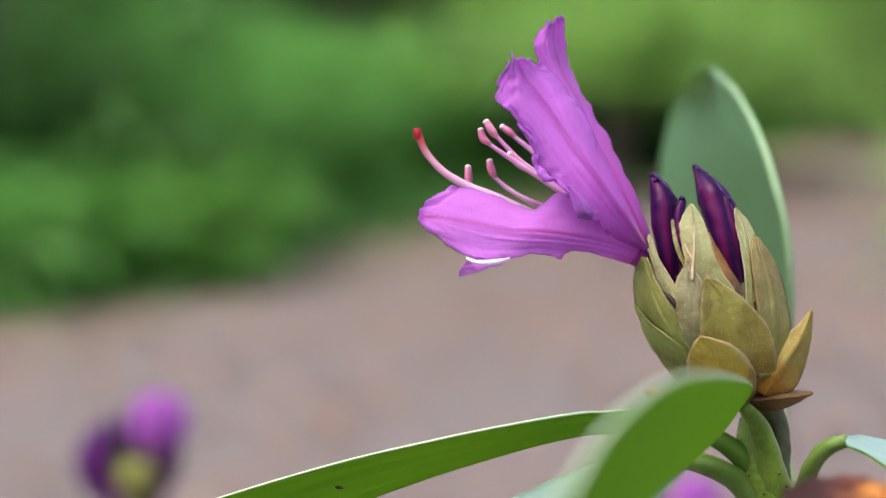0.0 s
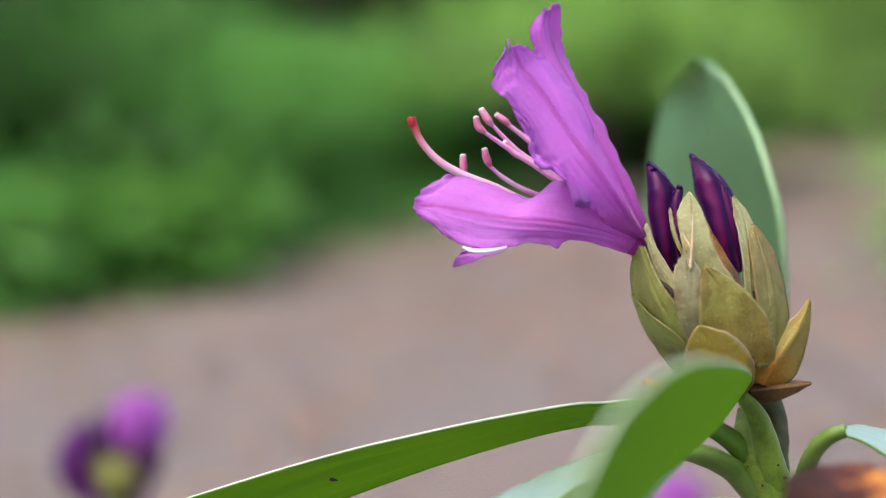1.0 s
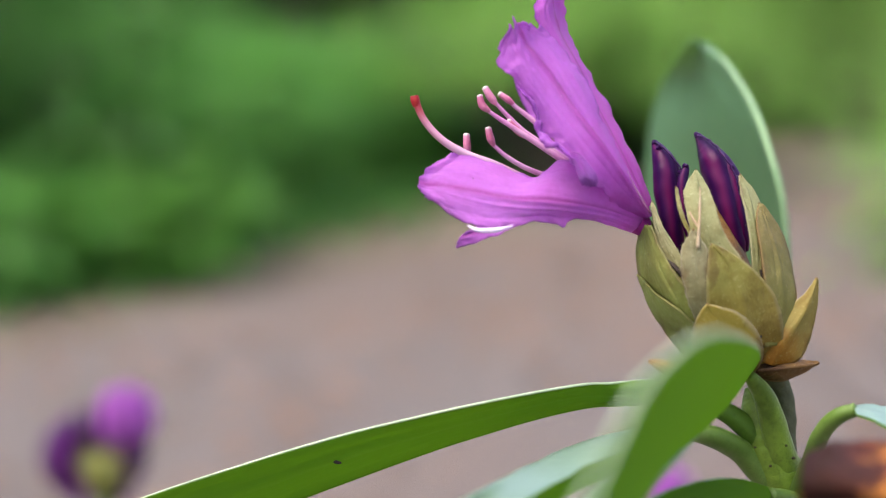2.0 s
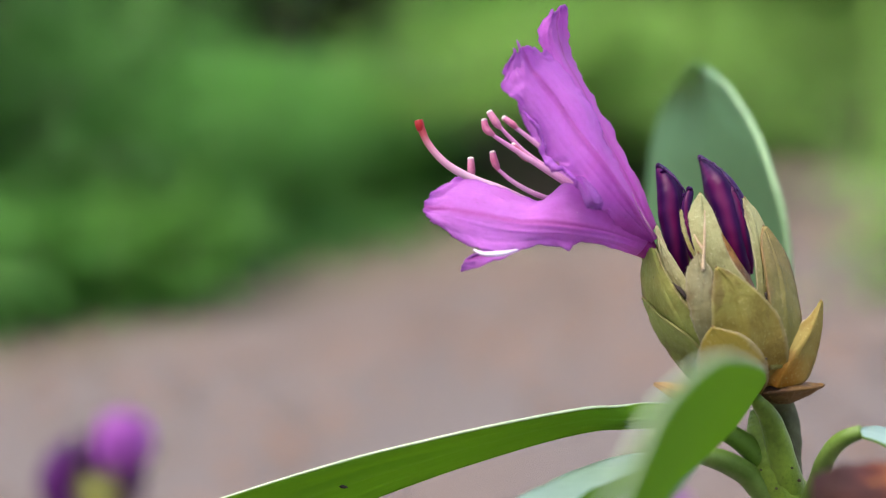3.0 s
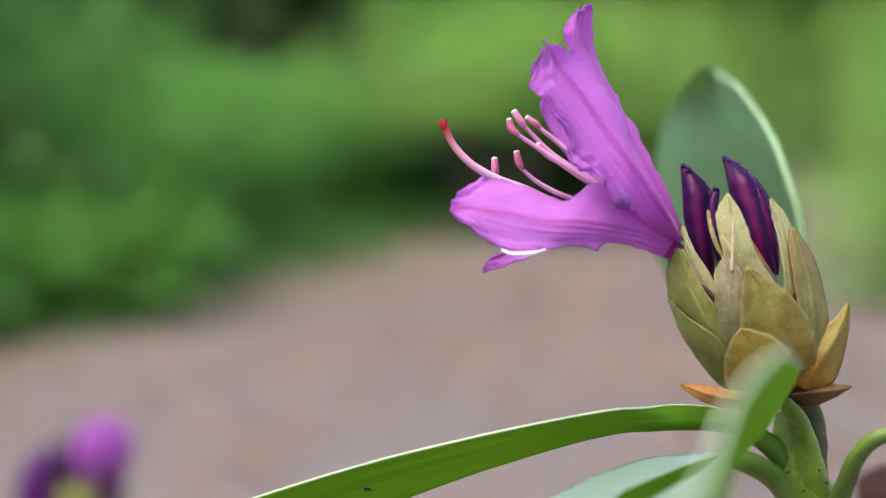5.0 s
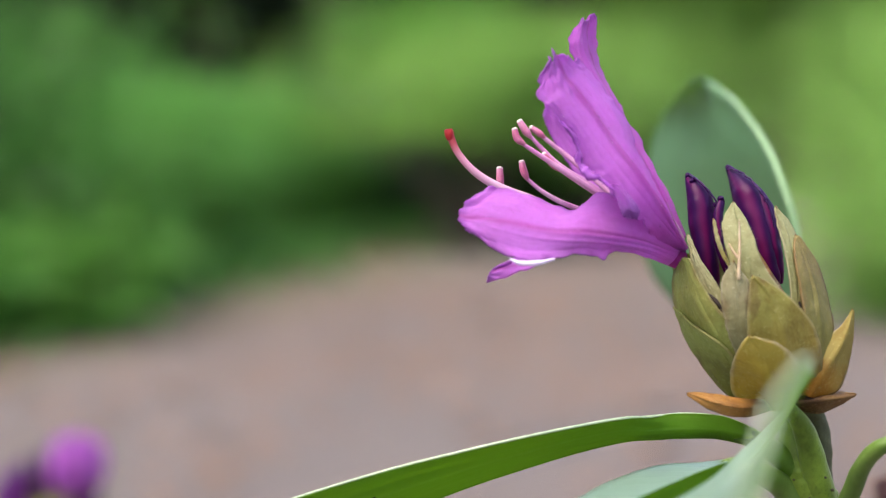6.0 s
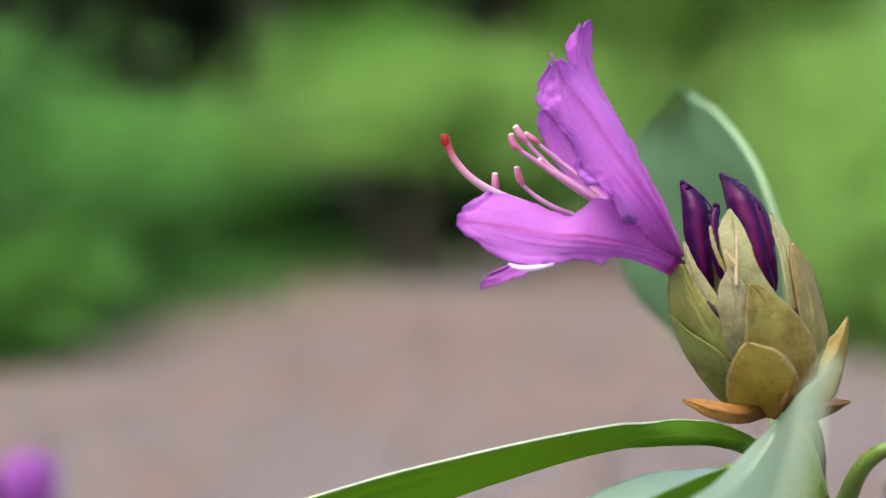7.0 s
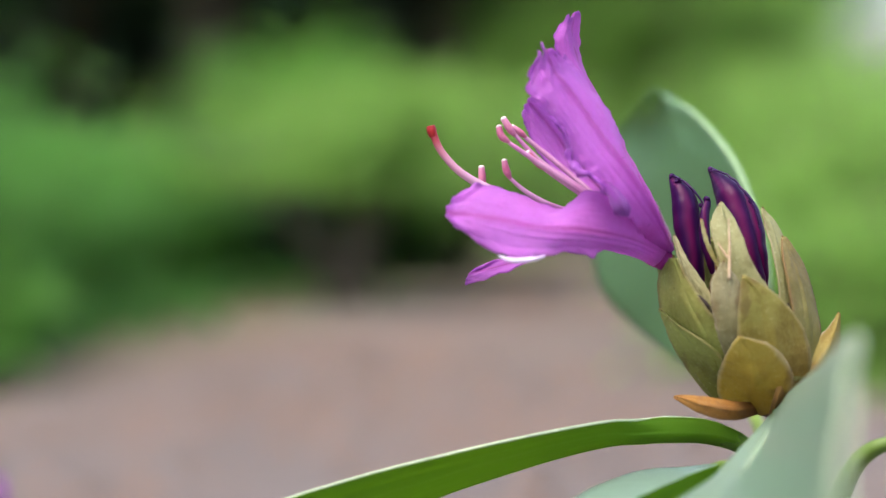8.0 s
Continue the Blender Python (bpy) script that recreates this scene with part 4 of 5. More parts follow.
leaf([[tuple(p) for p in even([(5.89, 39.00, -3.01), (6.00, 38.80, -2.75), (5.40, 35.60, -2.36), (4.60, 32.30, -2.06), (3.79, 29.20, -1.85), (3.16, 27.00, -1.76), (2.74, 25.60, -1.77), (2.39, 24.60, -1.87), (2.07, 23.90, -2.02), (1.82, 23.30, -2.23), (1.57, 22.50, -2.47), (1.34, 22.00, -2.76), (0.93, 21.00, -3.38), (0.40, 18.60, -3.89)])],
      [tuple(p) for p in even([(5.86, 39.20, -3.05), (5.15, 37.30, -3.48), (4.36, 35.80, -3.89), (3.47, 33.60, -4.21), (2.50, 29.40, -4.40), (1.65, 25.20, -4.55), (0.96, 21.80, -4.37), (0.41, 18.50, -3.88)])],
      [tuple(p) for p in even([(5.83, 39.15, -3.08), (4.74, 37.40, -3.61), (3.71, 35.80, -4.09), (2.42, 33.40, -4.38), (1.45, 29.20, -4.57), (0.86, 25.20, -4.80), (0.59, 21.80, -4.46), (0.42, 18.50, -3.89)])]],
     [(6.68, 39.75, -4.93), (6.52, 39.60, -4.45), (6.36, 39.45, -3.89), (6.15, 39.25, -3.41), (5.85, 38.95, -3.05)], [0.30, 0.29, 0.25, 0.20, 0.12], (LEAF_UNDER, LEAF_TOP_SHEEN), "broad glossy green leaf folded along its midrib", stalk=STEM, seed=4.0, nu=64, nv=31, rim=0, broad=1.5)
leaf([[tuple(p) for p in even([(4.65, 39.20, -4.06), (4.13, 39.60, -4.15), (3.52, 39.60, -4.17), (2.88, 39.20, -4.27), (2.02, 38.20, -4.46), (0.97, 36.00, -4.64), (0.11, 33.50, -4.73), (-0.80, 31.00, -4.95)])],
      [tuple(p) for p in even([(4.64, 38.80, -4.18), (4.05, 38.20, -4.41), (3.29, 37.30, -4.60), (2.52, 36.30, -4.76), (1.50, 34.80, -5.07), (0.39, 33.00, -5.56), (-0.88, 30.80, -5.05)])],
      [tuple(p) for p in even([(4.54, 38.50, -4.02), (3.90, 37.70, -4.10), (3.12, 36.70, -4.23), (2.38, 35.70, -4.39), (1.33, 34.00, -4.70), (0.24, 32.20, -5.17), (-0.87, 30.60, -5.00)])]],
     [(6.80, 40.00, -5.64), (6.27, 39.85, -5.06), (5.79, 39.70, -4.57), (5.17, 39.20, -4.24), (4.59, 38.75, -4.14), (4.05, 38.20, -4.35)], [0.26, 0.26, 0.24, 0.21, 0.15, 0.03], (LEAF_TOP_SHEEN, LEAF_UNDER), "drooping green leaf, the pale shine on top partly in its colour", seed=6.0, ribbed=False)
leaf([[(7.67, 38.20, -3.60), (8.06, 38.20, -3.58), (8.77, 38.00, -3.75), (9.53, 37.60, -4.03), (10.48, 37.20, -4.62)],
      [(7.63, 37.90, -3.63), (7.93, 37.60, -3.68), (8.56, 37.10, -3.96), (9.32, 36.80, -4.31), (10.47, 37.00, -4.75)],
      [(7.59, 37.60, -3.71), (7.83, 37.10, -3.80), (8.30, 36.40, -4.11), (9.07, 36.20, -4.60), (10.36, 36.80, -4.88)]],
     [(6.90, 39.60, -5.48), (7.04, 38.90, -4.63), (7.12, 38.40, -4.12), (7.33, 38.10, -3.79), (7.65, 37.90, -3.63)], [0.22, 0.19, 0.17, 0.16, 0.13], (LEAF_UNDER, LEAF_TOP_SHEEN), "glossy green leaf on an arched stalk", seed=8.0, ribbed=False)
leaf([[(6.26, 39.00, -5.23), (5.37, 37.50, -4.87), (4.48, 36.30, -4.78), (3.52, 35.00, -4.89), (2.52, 33.50, -5.20), (1.77, 32.00, -5.60)],
      [(6.19, 38.70, -5.30), (5.24, 37.00, -5.06), (4.29, 35.60, -5.02), (3.35, 34.20, -5.16), (2.44, 33.00, -5.50), (1.73, 32.00, -5.69)],
      [(6.16, 38.50, -5.38), (5.12, 36.50, -5.31), (4.12, 35.00, -5.38), (3.18, 33.50, -5.48), (2.31, 32.50, -5.78), (1.68, 32.00, -5.78)]],
     [(7.25, 40.00, -6.15), (6.81, 39.40, -5.56), (6.19, 38.70, -5.30)], [0.22, 0.2, 0.13], (LEAF_UNDER, LEAF_UNDER), "low green leaf with an arched back", seed=10.0, ribbed=False, rim=0)
leaf([[(8.15, 50.39, -2.84), (7.28, 53.85, -1.81), (6.15, 56.03, -0.14), (6.08, 56.46, 1.93), (6.42, 55.65, 3.87), (6.57, 52.52, 4.59)],
      [(8.18, 49.20, -2.98), (7.79, 51.40, -1.44), (7.32, 52.20, 0.61), (7.05, 52.60, 2.39), (7.00, 53.10, 3.92), (6.79, 51.90, 4.76)],
      [(8.40, 48.22, -2.71), (8.25, 47.24, -1.19), (8.04, 46.95, 0.54), (7.72, 47.82, 2.31), (7.47, 50.20, 3.78), (7.22, 52.53, 4.65)]],
     [(7.28, 40.50, -6.23), (7.35, 42.50, -5.20), (7.75, 46.00, -4.00), (8.21, 49.20, -2.98)], [0.2, 0.18, 0.16, 0.14], LEAF_BACK, "upright oval green leaf behind the bud", seed=12.0, rim=2, broad=3.0, ribbed=False, rim_material=RIM_GREEN, stalk=STEM)
leaf([[(5.36, 31.60, -3.82), (6.06, 32.20, -3.69), (6.71, 31.80, -3.73), (7.06, 30.60, -3.84), (7.58, 30.60, -4.23)],
      [(5.14, 30.60, -4.23), (5.65, 30.00, -4.05), (6.33, 29.60, -4.05), (7.00, 29.60, -4.13), (7.60, 30.50, -4.30)],
      [(5.43, 31.20, -4.86), (5.88, 30.30, -4.66), (6.58, 30.00, -4.66), (7.22, 30.20, -4.65), (7.62, 30.60, -4.45)]],
     [(7.27, 39.80, -6.74), (6.47, 36.00, -6.00), (5.70, 33.00, -5.08), (5.17, 30.70, -4.29)], [0.12, 0.1, 0.09, 0.06], DEAD, "curled withered brown and orange leaf", seed=14.0, amp=0.5, name="withered_leaf", rib_material=DEAD)


# ---- two more rhododendron shoots further off ----
def far_shoot(at, label):
    """A short shoot with a bud of rolled purple flowers; at: the top of the bud, in centimetres."""
    x, y, z = at
    ob = thing("rhododendron_shoot", ground_below(x, y), label, "plant", "budding shoots further off")

    def o(a, b, c):
        return (x + a, y + b, z + c)

    part("stem", tube([o(0, 0, -5.5), o(0.2, 0.1, -9), o(0, 0.3, -20), ground_below(x, y)], [0.45, 0.4, 0.5, 0.7], 12, 40, rough=0.1), STEM, ob)
    for n, (foot, mid, a, b, tip, r) in enumerate((
        (-1.9, -2.4, -1.5, -0.3, -1.1, 0.85), (-2.2, -2.9, -2.2, 0.5, -1.7, 0.7), (0.3, 0.9, 1.0, 0.2, -0.9, 0.8), (1.0, 1.5, 1.7, 0.6, -1.2, 0.7), (-0.6, -0.9, -0.8, 1.1, -0.9, 0.6))):
        part("purple_bud", tube([o(foot * 0.6, b * 0.6, -6.6), o(mid, b, -4.4), o(0.5 * (mid + a), b, -2.6), o(a, b, tip)], [0.3, r, r * 0.95, 0.15], 20, 20, 5, 0.08, 0.8, 0.1, n), BUD_FAR, ob, "rolled dark purple flower bud")
    for n, (a, b, h) in enumerate(((0.6, -0.7, -0.1), (1.4, -0.9, 0.05), (2.1, -0.5, -0.2), (1.3, 0.1, 0.1))):
        g = loft([[o(0.5 * a + 0.2 - q * 0.2, b * 0.5, -4.0), o(a - 0.1 + q * 0.7, b - 0.5 * (1 - abs(q)), -2.4), o(a + q * 0.8, b - 0.6 * (1 - abs(q)), -1.0), o(a + q * 0.4, b - 0.2, h + 0.15)] for q in (-1, -0.5, 0, 0.5, 1)], 16, 12)
        part("petal", sheet(wavy(g, 0.2, 4, n + 30.0, 1.5, 0.1), 0.05), PETAL_FAR, ob, "half-unrolled violet petal")
    for n in range(7):
        an = n * 2 * math.pi / 7
        c, s = math.cos(an), math.sin(an)
        g = loft([[o(0.4 * c + q * 0.25 * s, 0.4 * s - q * 0.25 * c, -6.2), o(1.3 * c + q * 0.7 * s, 1.3 * s - q * 0.7 * c, -5.0),
                   o(1.1 * c + q * 0.5 * s, 1.1 * s - q * 0.5 * c, -3.6), o(1.2 * c, 1.2 * s, -2.7 - 0.3 * (n % 3))] for q in (-1, 0, 1)], 12, 8)
        part("bud_scale", sheet(g, 0.06), B_GREEN if n % 2 else B_RUSTY, ob)
    for n in range(5):
        an = n * 2 * math.pi / 5 + 0.5
        c, s = math.cos(an), math.sin(an)
        g = loft([[o(0.8 * c, 0.8 * s, -8.5), o(3.5 * c + q * 1.3 * s, 3.5 * s - q * 1.3 * c, -8.0 - 0.3 * abs(q)), o(7 * c + q * 1.6 * s, 7 * s - q * 1.6 * c, -9.5 - 0.4 * abs(q)),
                   o(10.5 * c + 0.05 * q * s, 10.5 * s - 0.05 * q * c, -12.5)] for q in (-1, 0, 1)], 18, 9)
        part("leaf", sheet(g, 0.05), (LEAF_TOP_SHEEN, LEAF_UNDER), ob)
    return ob


far_shoot((-17.38, 114.00, -8.35), "blurred rhododendron shoot with rolled purple buds by the path")
far_shoot((14.01, 122.00, -13.94), "lower rhododendron shoot with violet petals behind the leaves")


# ---- ground ----
def ground_material():
    k = Mix("path_and_litter")
    p = k.coord("Object")
    xyz = k.split(p)
    n0, n1, n2, n3 = k.noise(0.8, 4, p, 0.6), k.noise(5, 6, p, 0.65), k.noise(40, 6, p, 0.65), k.noise(260, 4, p, 0.6)
    grey = k.mix(k.ramp(n2, (0.35, 0.0), (0.7, 1.0)), (0.094, 0.078, 0.073), (0.160, 0.136, 0.127))
    rust = k.mix(n3, (0.130, 0.078, 0.055), (0.185, 0.115, 0.082))
    lane = k.node("CombineXYZ", X=k.math("MULTIPLY", k.math("SUBTRACT", xyz[1], k.math("MULTIPLY", xyz[0], 0.9)), 0.6), Y=k.math("MULTIPLY", k.math("ADD", xyz[0], xyz[1]), 0.18), Z=0.0)
    drift = k.noise(1.0, 4, lane.outputs[0], 0.6)
    drift = k.math("ADD", drift, k.math("MULTIPLY", k.math("SUBTRACT", n1, 0.5), 0.35))
    c = k.mix(k.ramp(drift, (0.46, 0.0), (0.68, 0.85)), grey, rust)
    c = k.mix(k.ramp(n3, (0.5, 0.0), (0.75, 0.5)), c, (0.12, 0.09, 0.08))
    # soil with moss and grass beyond the path's edge
    edge = k.math("SUBTRACT", xyz[1], k.math("MAXIMUM", k.math("ADD", k.math("MULTIPLY", xyz[0], 2.2), EDGE[1] - 1.7), EDGE[2] - 0.9))
    edge = k.math("ADD", edge, k.math("MULTIPLY", k.math("SUBTRACT", n1, 0.5), 1.6))
    soil = k.mix(k.ramp(n1, (0.4, 0.0), (0.65, 1.0)), (0.145, 0.120, 0.074), (0.108, 0.120, 0.052))
    c = k.mix(k.ramp(k.math("MULTIPLY", edge, 0.7), (0.0, 0.0), (1.0, 1.0)), c, soil)
    k.set(Base_Color=c, Roughness=0.9, Specular_IOR_Level=0.25)
    k.bump(k.math("ADD", k.math("MULTIPLY", n2, 1.0), k.math("MULTIPLY", n3, 0.4)), 0.6, 0.02)
    return k.m


# the far edge of the path runs away to the right: y = slope * x + start, and bends along y = 4.7 on the left
EDGE = (2.6, 7.2, 4.7)


def ground_height(x, y):
    far = max(0.0, min(1.0, (math.hypot(x, y) - 1.5) / 3.0))
    return 0.03 * far * noise.noise(Vector((x * 0.6, y * 0.6, 2.0)))


bm = bmesh.new()
rows = []
radii = [0.0] + [0.4 * 1.17**i for i in range(52)]
for r in radii:
    rows.append([bm.verts.new((r * math.cos(a), r * math.sin(a), ground_height(r * math.cos(a), r * math.sin(a)))) for a in np.linspace(0, 2 * math.pi, 72, endpoint=False)] if r else [bm.verts.new((0, 0, 0))])
for i in range(1, len(rows)):
    for j in range(72):
        m = (j + 1) % 72
        f = bm.faces.new((rows[0][0], rows[1][j], rows[1][m]) if i == 1 else (rows[i - 1][j], rows[i][j], rows[i][m], rows[i - 1][m]))
        f.smooth = True
me = bpy.data.meshes.new("ground")
bm.to_mesh(me)
bm.free()
me.materials.append(ground_material())
tagged(new("ground", me), "greyish-pink earth path with rusty leaf litter", "ground", kind="structure")


# ---- shrubs and trees along the far side of the path ----
def foliage_material(name, dark, light, through):
    k = Mix(name)
    isl = k.node("NewGeometry").outputs["Random Per Island"]
    n = k.noise(3.0, 3, k.coord("Object"))
    c = k.mix(isl, dark, light)
    c = k.mix(k.ramp(n, (0.4, 0.0), (0.65, 0.6)), c, tuple(0.7 * x for x in dark))
    patch = k.noise(5.5, 2, k.coord("Object"))
    c = k.mix(k.ramp(patch, (0.5, 0.0), (0.66, 0.7)), c, tuple(1.35 * x for x in light))
    k.set(Base_Color=c, Roughness=0.55, Specular_IOR_Level=0.25)
    k.let_through(k.mix(0.5, c, tuple(min(1.0, 1.6 * x) for x in light)), through)
    return k.m


F_DEEP = foliage_material("foliage_deep", (0.035, 0.10, 0.018), (0.075, 0.20, 0.04), 0.4)
F_MID = foliage_material("foliage_green", (0.05, 0.15, 0.022), (0.11, 0.29, 0.055), 0.45)
F_LIGHT = foliage_material("foliage_fresh", (0.105, 0.215, 0.032), (0.19, 0.35, 0.075), 0.5)
F_GREEN = foliage_material("foliage_bright", (0.075, 0.20, 0.03), (0.14, 0.33, 0.06), 0.45)
# leaf colour darkened to stand for the shade under the lighter shrubs
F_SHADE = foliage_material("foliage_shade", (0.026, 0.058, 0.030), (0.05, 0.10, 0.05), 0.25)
# leaf colour darkened to hold the deep shade of the wood and its trees
F_WOOD_SHADE = foliage_material("foliage_wood_shade", (0.013, 0.032, 0.016), (0.027, 0.058, 0.028), 0.14)
BARK = plain_material("shrub_bark", (0.07, 0.055, 0.04), (0.14, 0.11, 0.085), 30, 0.9, 0.8)


def leaves_mesh(name, places, size, rng):
    """Many small folded leaves, each its own four faces, set at places with a direction."""
    verts, faces = [], []
    for p, d in places:
        d = Vector(d) + Vector((rng.uniform(-1, 1), rng.uniform(-1, 1), rng.uniform(-0.6, 0.6))) * 0.8
        d.normalize()
        side = d.cross(Vector((rng.uniform(-0.4, 0.4), rng.uniform(-0.4, 0.4), 1))).normalized()
        up = side.cross(d)
        l = size * rng.uniform(0.65, 1.3)
        w = l * 0.2
        b = len(verts)
        p = Vector(p)
        for q in (p, p + d * l * 0.45 + side * w + up * w * 0.4, p + d * l * 0.5, p + d * l * 0.45 - side * w + up * w * 0.4, p + d * l - up * l * 0.12):
            verts.append(tuple(q))
        faces += [(b, b + 1, b + 2), (b + 1, b + 4, b + 2), (b, b + 2, b + 3), (b + 2, b + 4, b + 3)]
    me = bpy.data.meshes.new(name)
    me.from_pydata(verts, [], faces)
    for f in me.polygons:
        f.use_smooth = True
    return me


def shrub(name, x, y, wide, tall, material, count, size, label, category, seed, trunk=0.0, group="", low=0.0):
    """A shrub or small tree: limbs that fork from the ground, and leaves in uneven clumps at their ends."""
    rng = random.Random(seed)
    ob = new(name)
    ob.location = (x, y, ground_height(x, y) - 0.02)
    tagged(ob, label, category, group)
    bm, tips = bmesh.new(), []
    limbs = 7 if not trunk else 9
    if trunk:
        add_tube(bm, [(0, 0, -0.05), (0.04, 0.02, tall * 0.3), (-0.03, 0.03, tall * 0.6), (0, 0, tall * 0.9)], [trunk, trunk * 0.75, trunk * 0.5, trunk * 0.15], 10, 16, rough=0.15)
    for n in range(limbs):
        an = n * 2.4 + rng.uniform(-0.3, 0.3)
        out, up = wide * 0.5 * rng.uniform(0.45, 1.0), tall * rng.uniform(0.35, 0.95)
        z0 = tall * rng.uniform(0.2, 0.55) if trunk else -0.03
        up = max(up, low + 0.6 * (tall - low) * rng.random())
        end = Vector((out * math.cos(an), out * math.sin(an), max(up, z0 + 0.1)))
        mid = Vector((end.x * 0.45, end.y * 0.45, z0 + (end.z - z0) * 0.6))
        add_tube(bm, [(0.02 * math.cos(an), 0.02 * math.sin(an), z0), tuple(mid), tuple(end)], [0.03 + trunk * 0.25, 0.02, 0.006], 6, 8)
        tips += [end, mid, mid.lerp(end, 0.5)]
        for _ in range(3):
            e2 = mid.lerp(end, rng.uniform(0.3, 1)) + Vector((rng.uniform(-1, 1), rng.uniform(-1, 1), rng.uniform(-0.3, 0.8))) * wide * 0.22
            e2.z = max(e2.z, 0.06)
            add_tube(bm, [tuple(mid.lerp(end, 0.4)), tuple(mid.lerp(e2, 0.6)), tuple(e2)], [0.014, 0.01, 0.004], 5, 5)
            tips.append(e2)
    me = bpy.data.meshes.new("branch")
    bm.to_mesh(me)
    bm.free()
    me.materials.append(BARK)
    new("branch", me).parent = ob
    places = []
    spread = wide * 0.16
    for _ in range(count):
        c = tips[rng.randrange(len(tips))]
        d = Vector((rng.gauss(0, 1), rng.gauss(0, 1), rng.gauss(0, 0.8)))
        p = c + d * spread * 0.75
        p.z = 0.03 + abs(p.z - 0.03)
        if p.z < low:
            p.z += (low - p.z) * rng.uniform(0.75, 1.3)
        if p.z < tall * 1.1:
            places.append((p, (d.x, d.y, d.z * 0.5 - 0.2)))
    me = leaves_mesh("crown", places, size, rng)
    me.materials.append(material)
    new("crown", me).parent = ob
    return ob


# bearing (degrees to the right), distance, width, lowest and highest leaves, foliage, leaves
NEAR_SHRUBS = [
    (-14.0, 5.6, 1.3, 0.0, 1.1, F_DEEP, 2600), (-10.6, 6.3, 1.1, 0.0, 0.95, F_DEEP, 2600), (-11.8, 4.9, 0.6, 0.0, 0.30, F_MID, 1200),
    (-8.3, 5.1, 0.5, 0.0, 0.36, F_GREEN, 1300), (-7.6, 5.7, 0.7, 0.0, 0.50, F_MID, 1800), (-8.0, 6.7, 1.2, 0.05, 0.80, F_MID, 2600), (-5.3, 7.7, 0.9, 0.0, 0.68, F_MID, 2200), (-3.5, 7.9, 0.8, 0.2, 0.62, F_MID, 2400),
    (-5.6, 6.7, 0.85, 0.1, 0.62, F_MID, 2800), (-6.0, 7.4, 0.6, 0.0, 0.42, F_MID, 1600),
]
FAR_SHRUBS = [
    (4.5, 7.6, 1.0, 0.5, 0.86, F_LIGHT, 2300), (7.6, 9.2, 1.5, 0.32, 0.84, F_LIGHT, 3200), (3.2, 10.8, 1.0, 0.75, 1.3, F_GREEN, 2200), (10.3, 12.5, 0.9, 0.6, 2.0, F_LIGHT, 3500), (11.8, 13.0, 1.2, 0.6, 2.2, F_LIGHT, 4200), (13.2, 12.5, 1.6, 0.5, 2.1, F_LIGHT, 4500), (15.7, 13.5, 1.3, 0.2, 2.3, F_LIGHT, 4500), (20.4, 13.0, 1.5, 0.0, 1.05, F_LIGHT, 3500),
    (11.0, 15.5, 2.4, 0.15, 1.3, F_LIGHT, 4200), (13.5, 16.0, 2.4, 0.0, 1.7, F_LIGHT, 4200), (9.0, 13.5, 1.6, 0.0, 0.8, F_LIGHT, 3000),
    # the F_SHADE ones fill the shaded hollow with darkened leaf colour
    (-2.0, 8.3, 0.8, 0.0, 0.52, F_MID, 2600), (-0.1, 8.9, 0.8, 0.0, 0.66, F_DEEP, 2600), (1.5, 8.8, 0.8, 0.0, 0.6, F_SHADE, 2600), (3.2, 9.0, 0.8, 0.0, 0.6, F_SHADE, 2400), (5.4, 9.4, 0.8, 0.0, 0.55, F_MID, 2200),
]
RIGHT_SHRUBS = [
    (17.0, 10.5, 1.3, 0.0, 1.0, F_LIGHT, 3400), (18.8, 6.6, 1.1, 0.05, 0.80, F_LIGHT, 1900), (23.0, 6.2, 1.5, 0.0, 0.85, F_LIGHT, 2600), (19.0, 8.2, 1.3, 0.0, 0.9, F_LIGHT, 2600), (18.6, 6.6, 0.8, 0.0, 0.40, F_LIGHT, 1500), (18.6, 5.6, 0.9, 0.0, 0.36, F_LIGHT, 1500), (20.8, 5.2, 0.9, 0.0, 0.42, F_LIGHT, 1500),
]
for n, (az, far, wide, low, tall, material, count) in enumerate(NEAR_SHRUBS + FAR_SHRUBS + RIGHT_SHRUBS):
    tone = {"foliage_deep": "dark green", "foliage_green": "mid-green", "foliage_bright": "bright green", "foliage_fresh": "fresh yellow-green", "foliage_shade": "shade-darkened green"}[material.name]
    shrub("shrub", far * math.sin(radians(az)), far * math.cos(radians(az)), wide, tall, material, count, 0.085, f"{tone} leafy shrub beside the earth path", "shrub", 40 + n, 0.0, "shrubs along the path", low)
TREES = [(-15, 13.5, F_WOOD_SHADE, 5.0), (-11, 14.5, F_WOOD_SHADE, 5.0), (-7, 13.5, F_WOOD_SHADE, 4.6), (-3, 14.5, F_WOOD_SHADE, 5.0), (0.5, 13.5, F_WOOD_SHADE, 5.0), (3.5, 15.0, F_WOOD_SHADE, 5.0), (7.3, 14.0, F_WOOD_SHADE, 4.6), (11.5, 21, F_MID, 4.4), (14.2, 22.0, F_MID, 3.4), (15.0, 24.0, F_MID, 5.0), (-20, 12, F_MID, 5.0), (34, 14, F_GREEN, 4.0)]
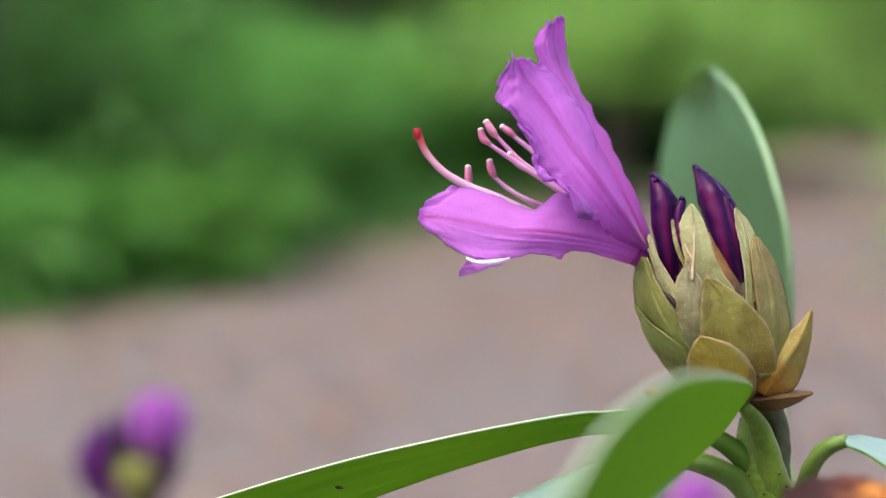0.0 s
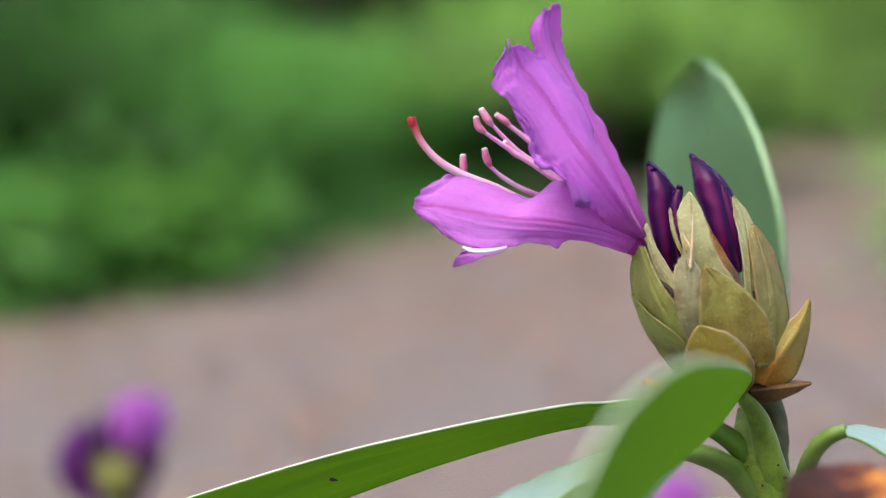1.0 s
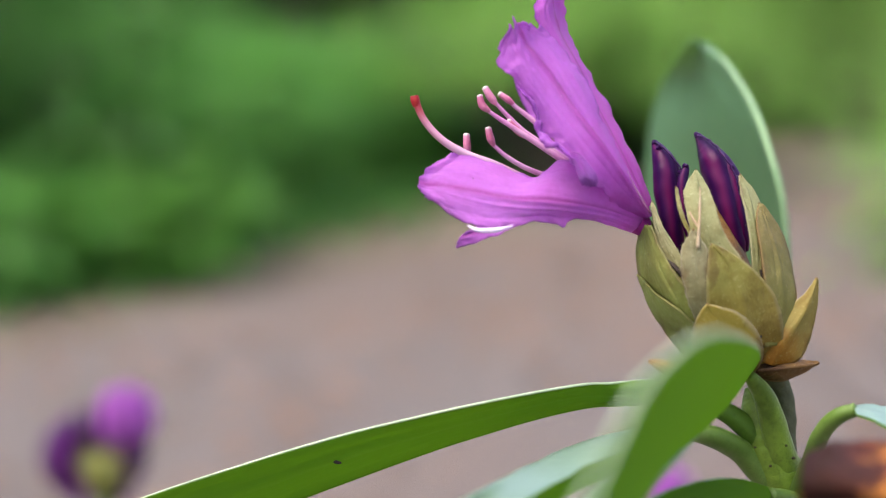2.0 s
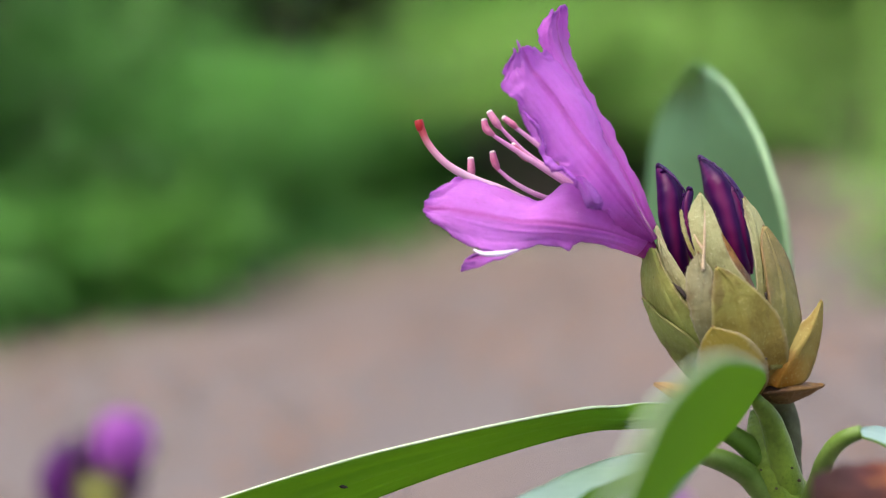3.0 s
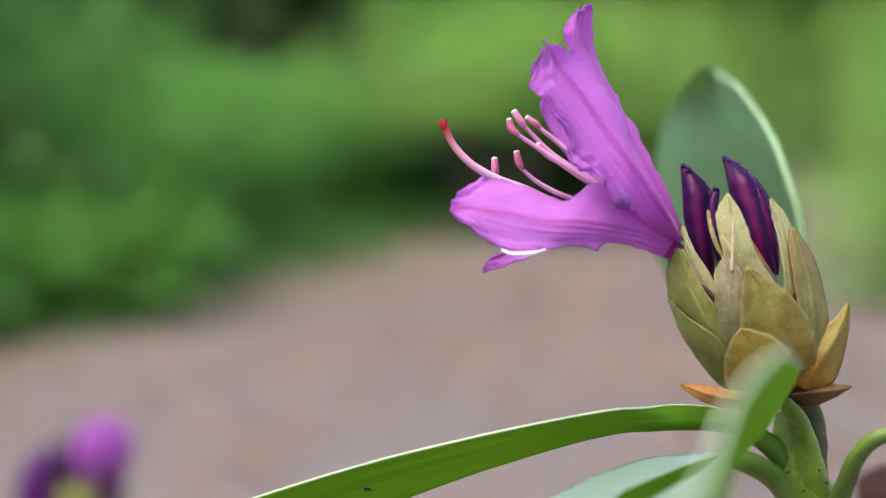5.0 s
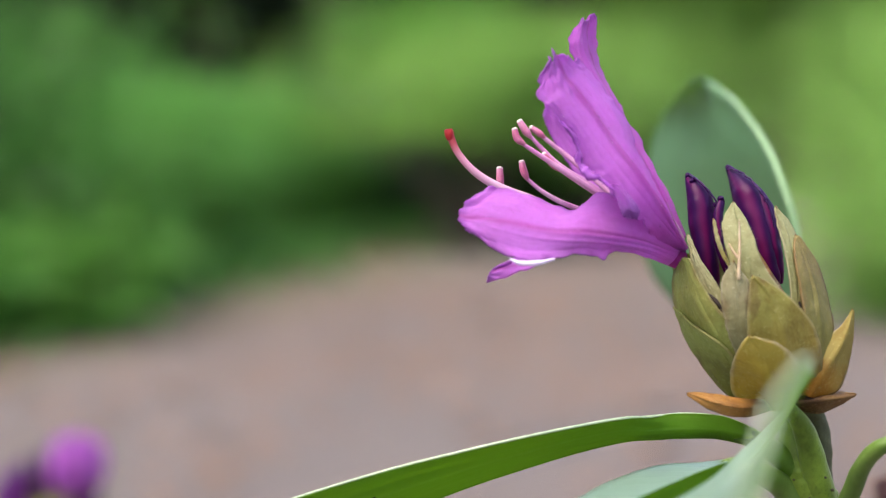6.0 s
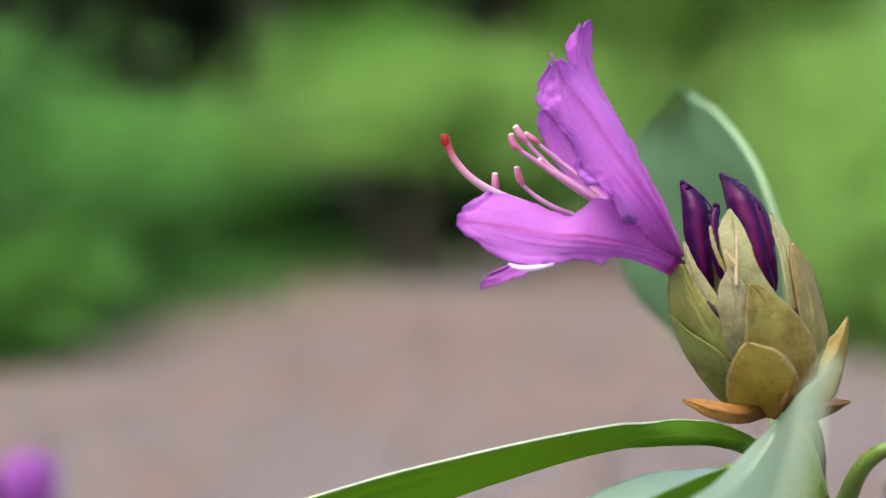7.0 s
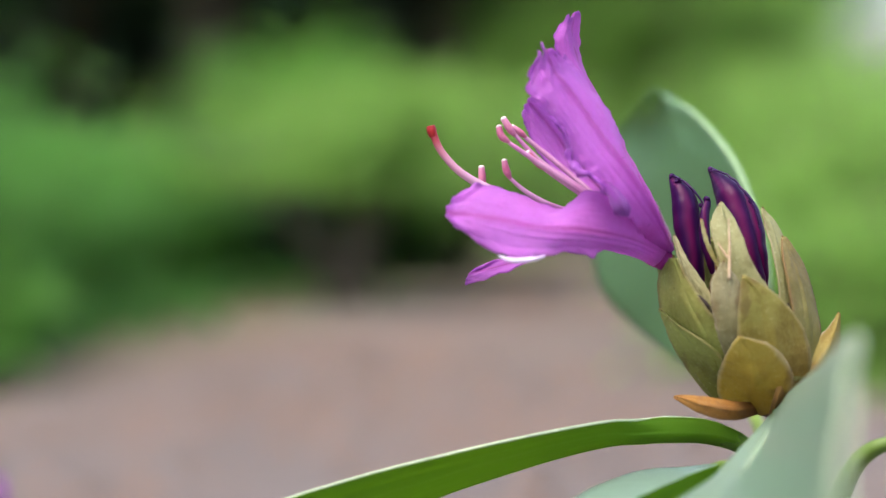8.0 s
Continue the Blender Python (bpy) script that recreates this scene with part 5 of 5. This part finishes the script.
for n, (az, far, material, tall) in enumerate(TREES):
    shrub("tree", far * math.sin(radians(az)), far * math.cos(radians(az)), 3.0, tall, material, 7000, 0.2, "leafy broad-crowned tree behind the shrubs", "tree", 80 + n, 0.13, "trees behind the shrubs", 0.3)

# the wood further back, too far off to tell its trees apart
rng = random.Random(7)
places = []
for _ in range(26000):
    az, far, up = radians(rng.uniform(-34, 16)), rng.uniform(18, 24), 6.5 * rng.random() ** 1.3
    up *= 0.75 + 0.35 * noise.noise(Vector((az * 14, 3, 0)))
    places.append(((far * math.sin(az), far * math.cos(az), up), (rng.gauss(0, 1), rng.gauss(0, 1), rng.gauss(0, 0.5))))
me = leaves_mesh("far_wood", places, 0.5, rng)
me.materials.append(F_WOOD_SHADE)
tagged(new("far_wood", me), "dense green wood in the distance, coloured dark as in shade", "woodland", kind="stuff")

# low grass and weeds along the far edge of the path
places = []
for _ in range(16000):
    x = rng.uniform(-2.2, 6.5)
    y = max(EDGE[0] * x + EDGE[1], EDGE[2]) + rng.gauss(0.45, 0.5) + 0.4 * noise.noise(Vector((x * 1.3, 0, 0)))
    if x * 0.5 > y or y < 4.3 or rng.random() < (0.65 if x < 0.3 else 0.5):
        continue
    places.append(((x, y, ground_height(x, y)), (rng.gauss(0, 0.3), rng.gauss(0, 0.3), 1.3)))
me = leaves_mesh("grass", places, 0.11, rng)
me.materials.append(F_DEEP)
tagged(new("grass", me), "low green grass and weeds along the path's edge", "grass", kind="stuff")

# fallen leaves scattered on the path
places = []
for _ in range(5500):
    x, y = rng.uniform(-2.5, 4.0), rng.uniform(1.8, 9.0)
    if abs(max(EDGE[0] * x + EDGE[1], EDGE[2]) - y) < 0.9 or noise.noise(Vector((x * 0.9, y * 0.9, 4.0))) + 0.35 * noise.noise(Vector((x * 3, y * 3, 1.0))) > 0.05:
        places.append(((x, y, ground_height(x, y) + 0.006), (rng.gauss(0, 1), rng.gauss(0, 1), rng.uniform(0, 0.25))))
me = leaves_mesh("fallen_leaf_litter", places, 0.06, rng)
me.materials.append(plain_material("leaf_litter", (0.16, 0.09, 0.06), (0.23, 0.15, 0.105), 20, 0.8))
tagged(new("leaf_litter", me), "dry rusty fallen leaves scattered on the path", "leaf litter", kind="stuff")
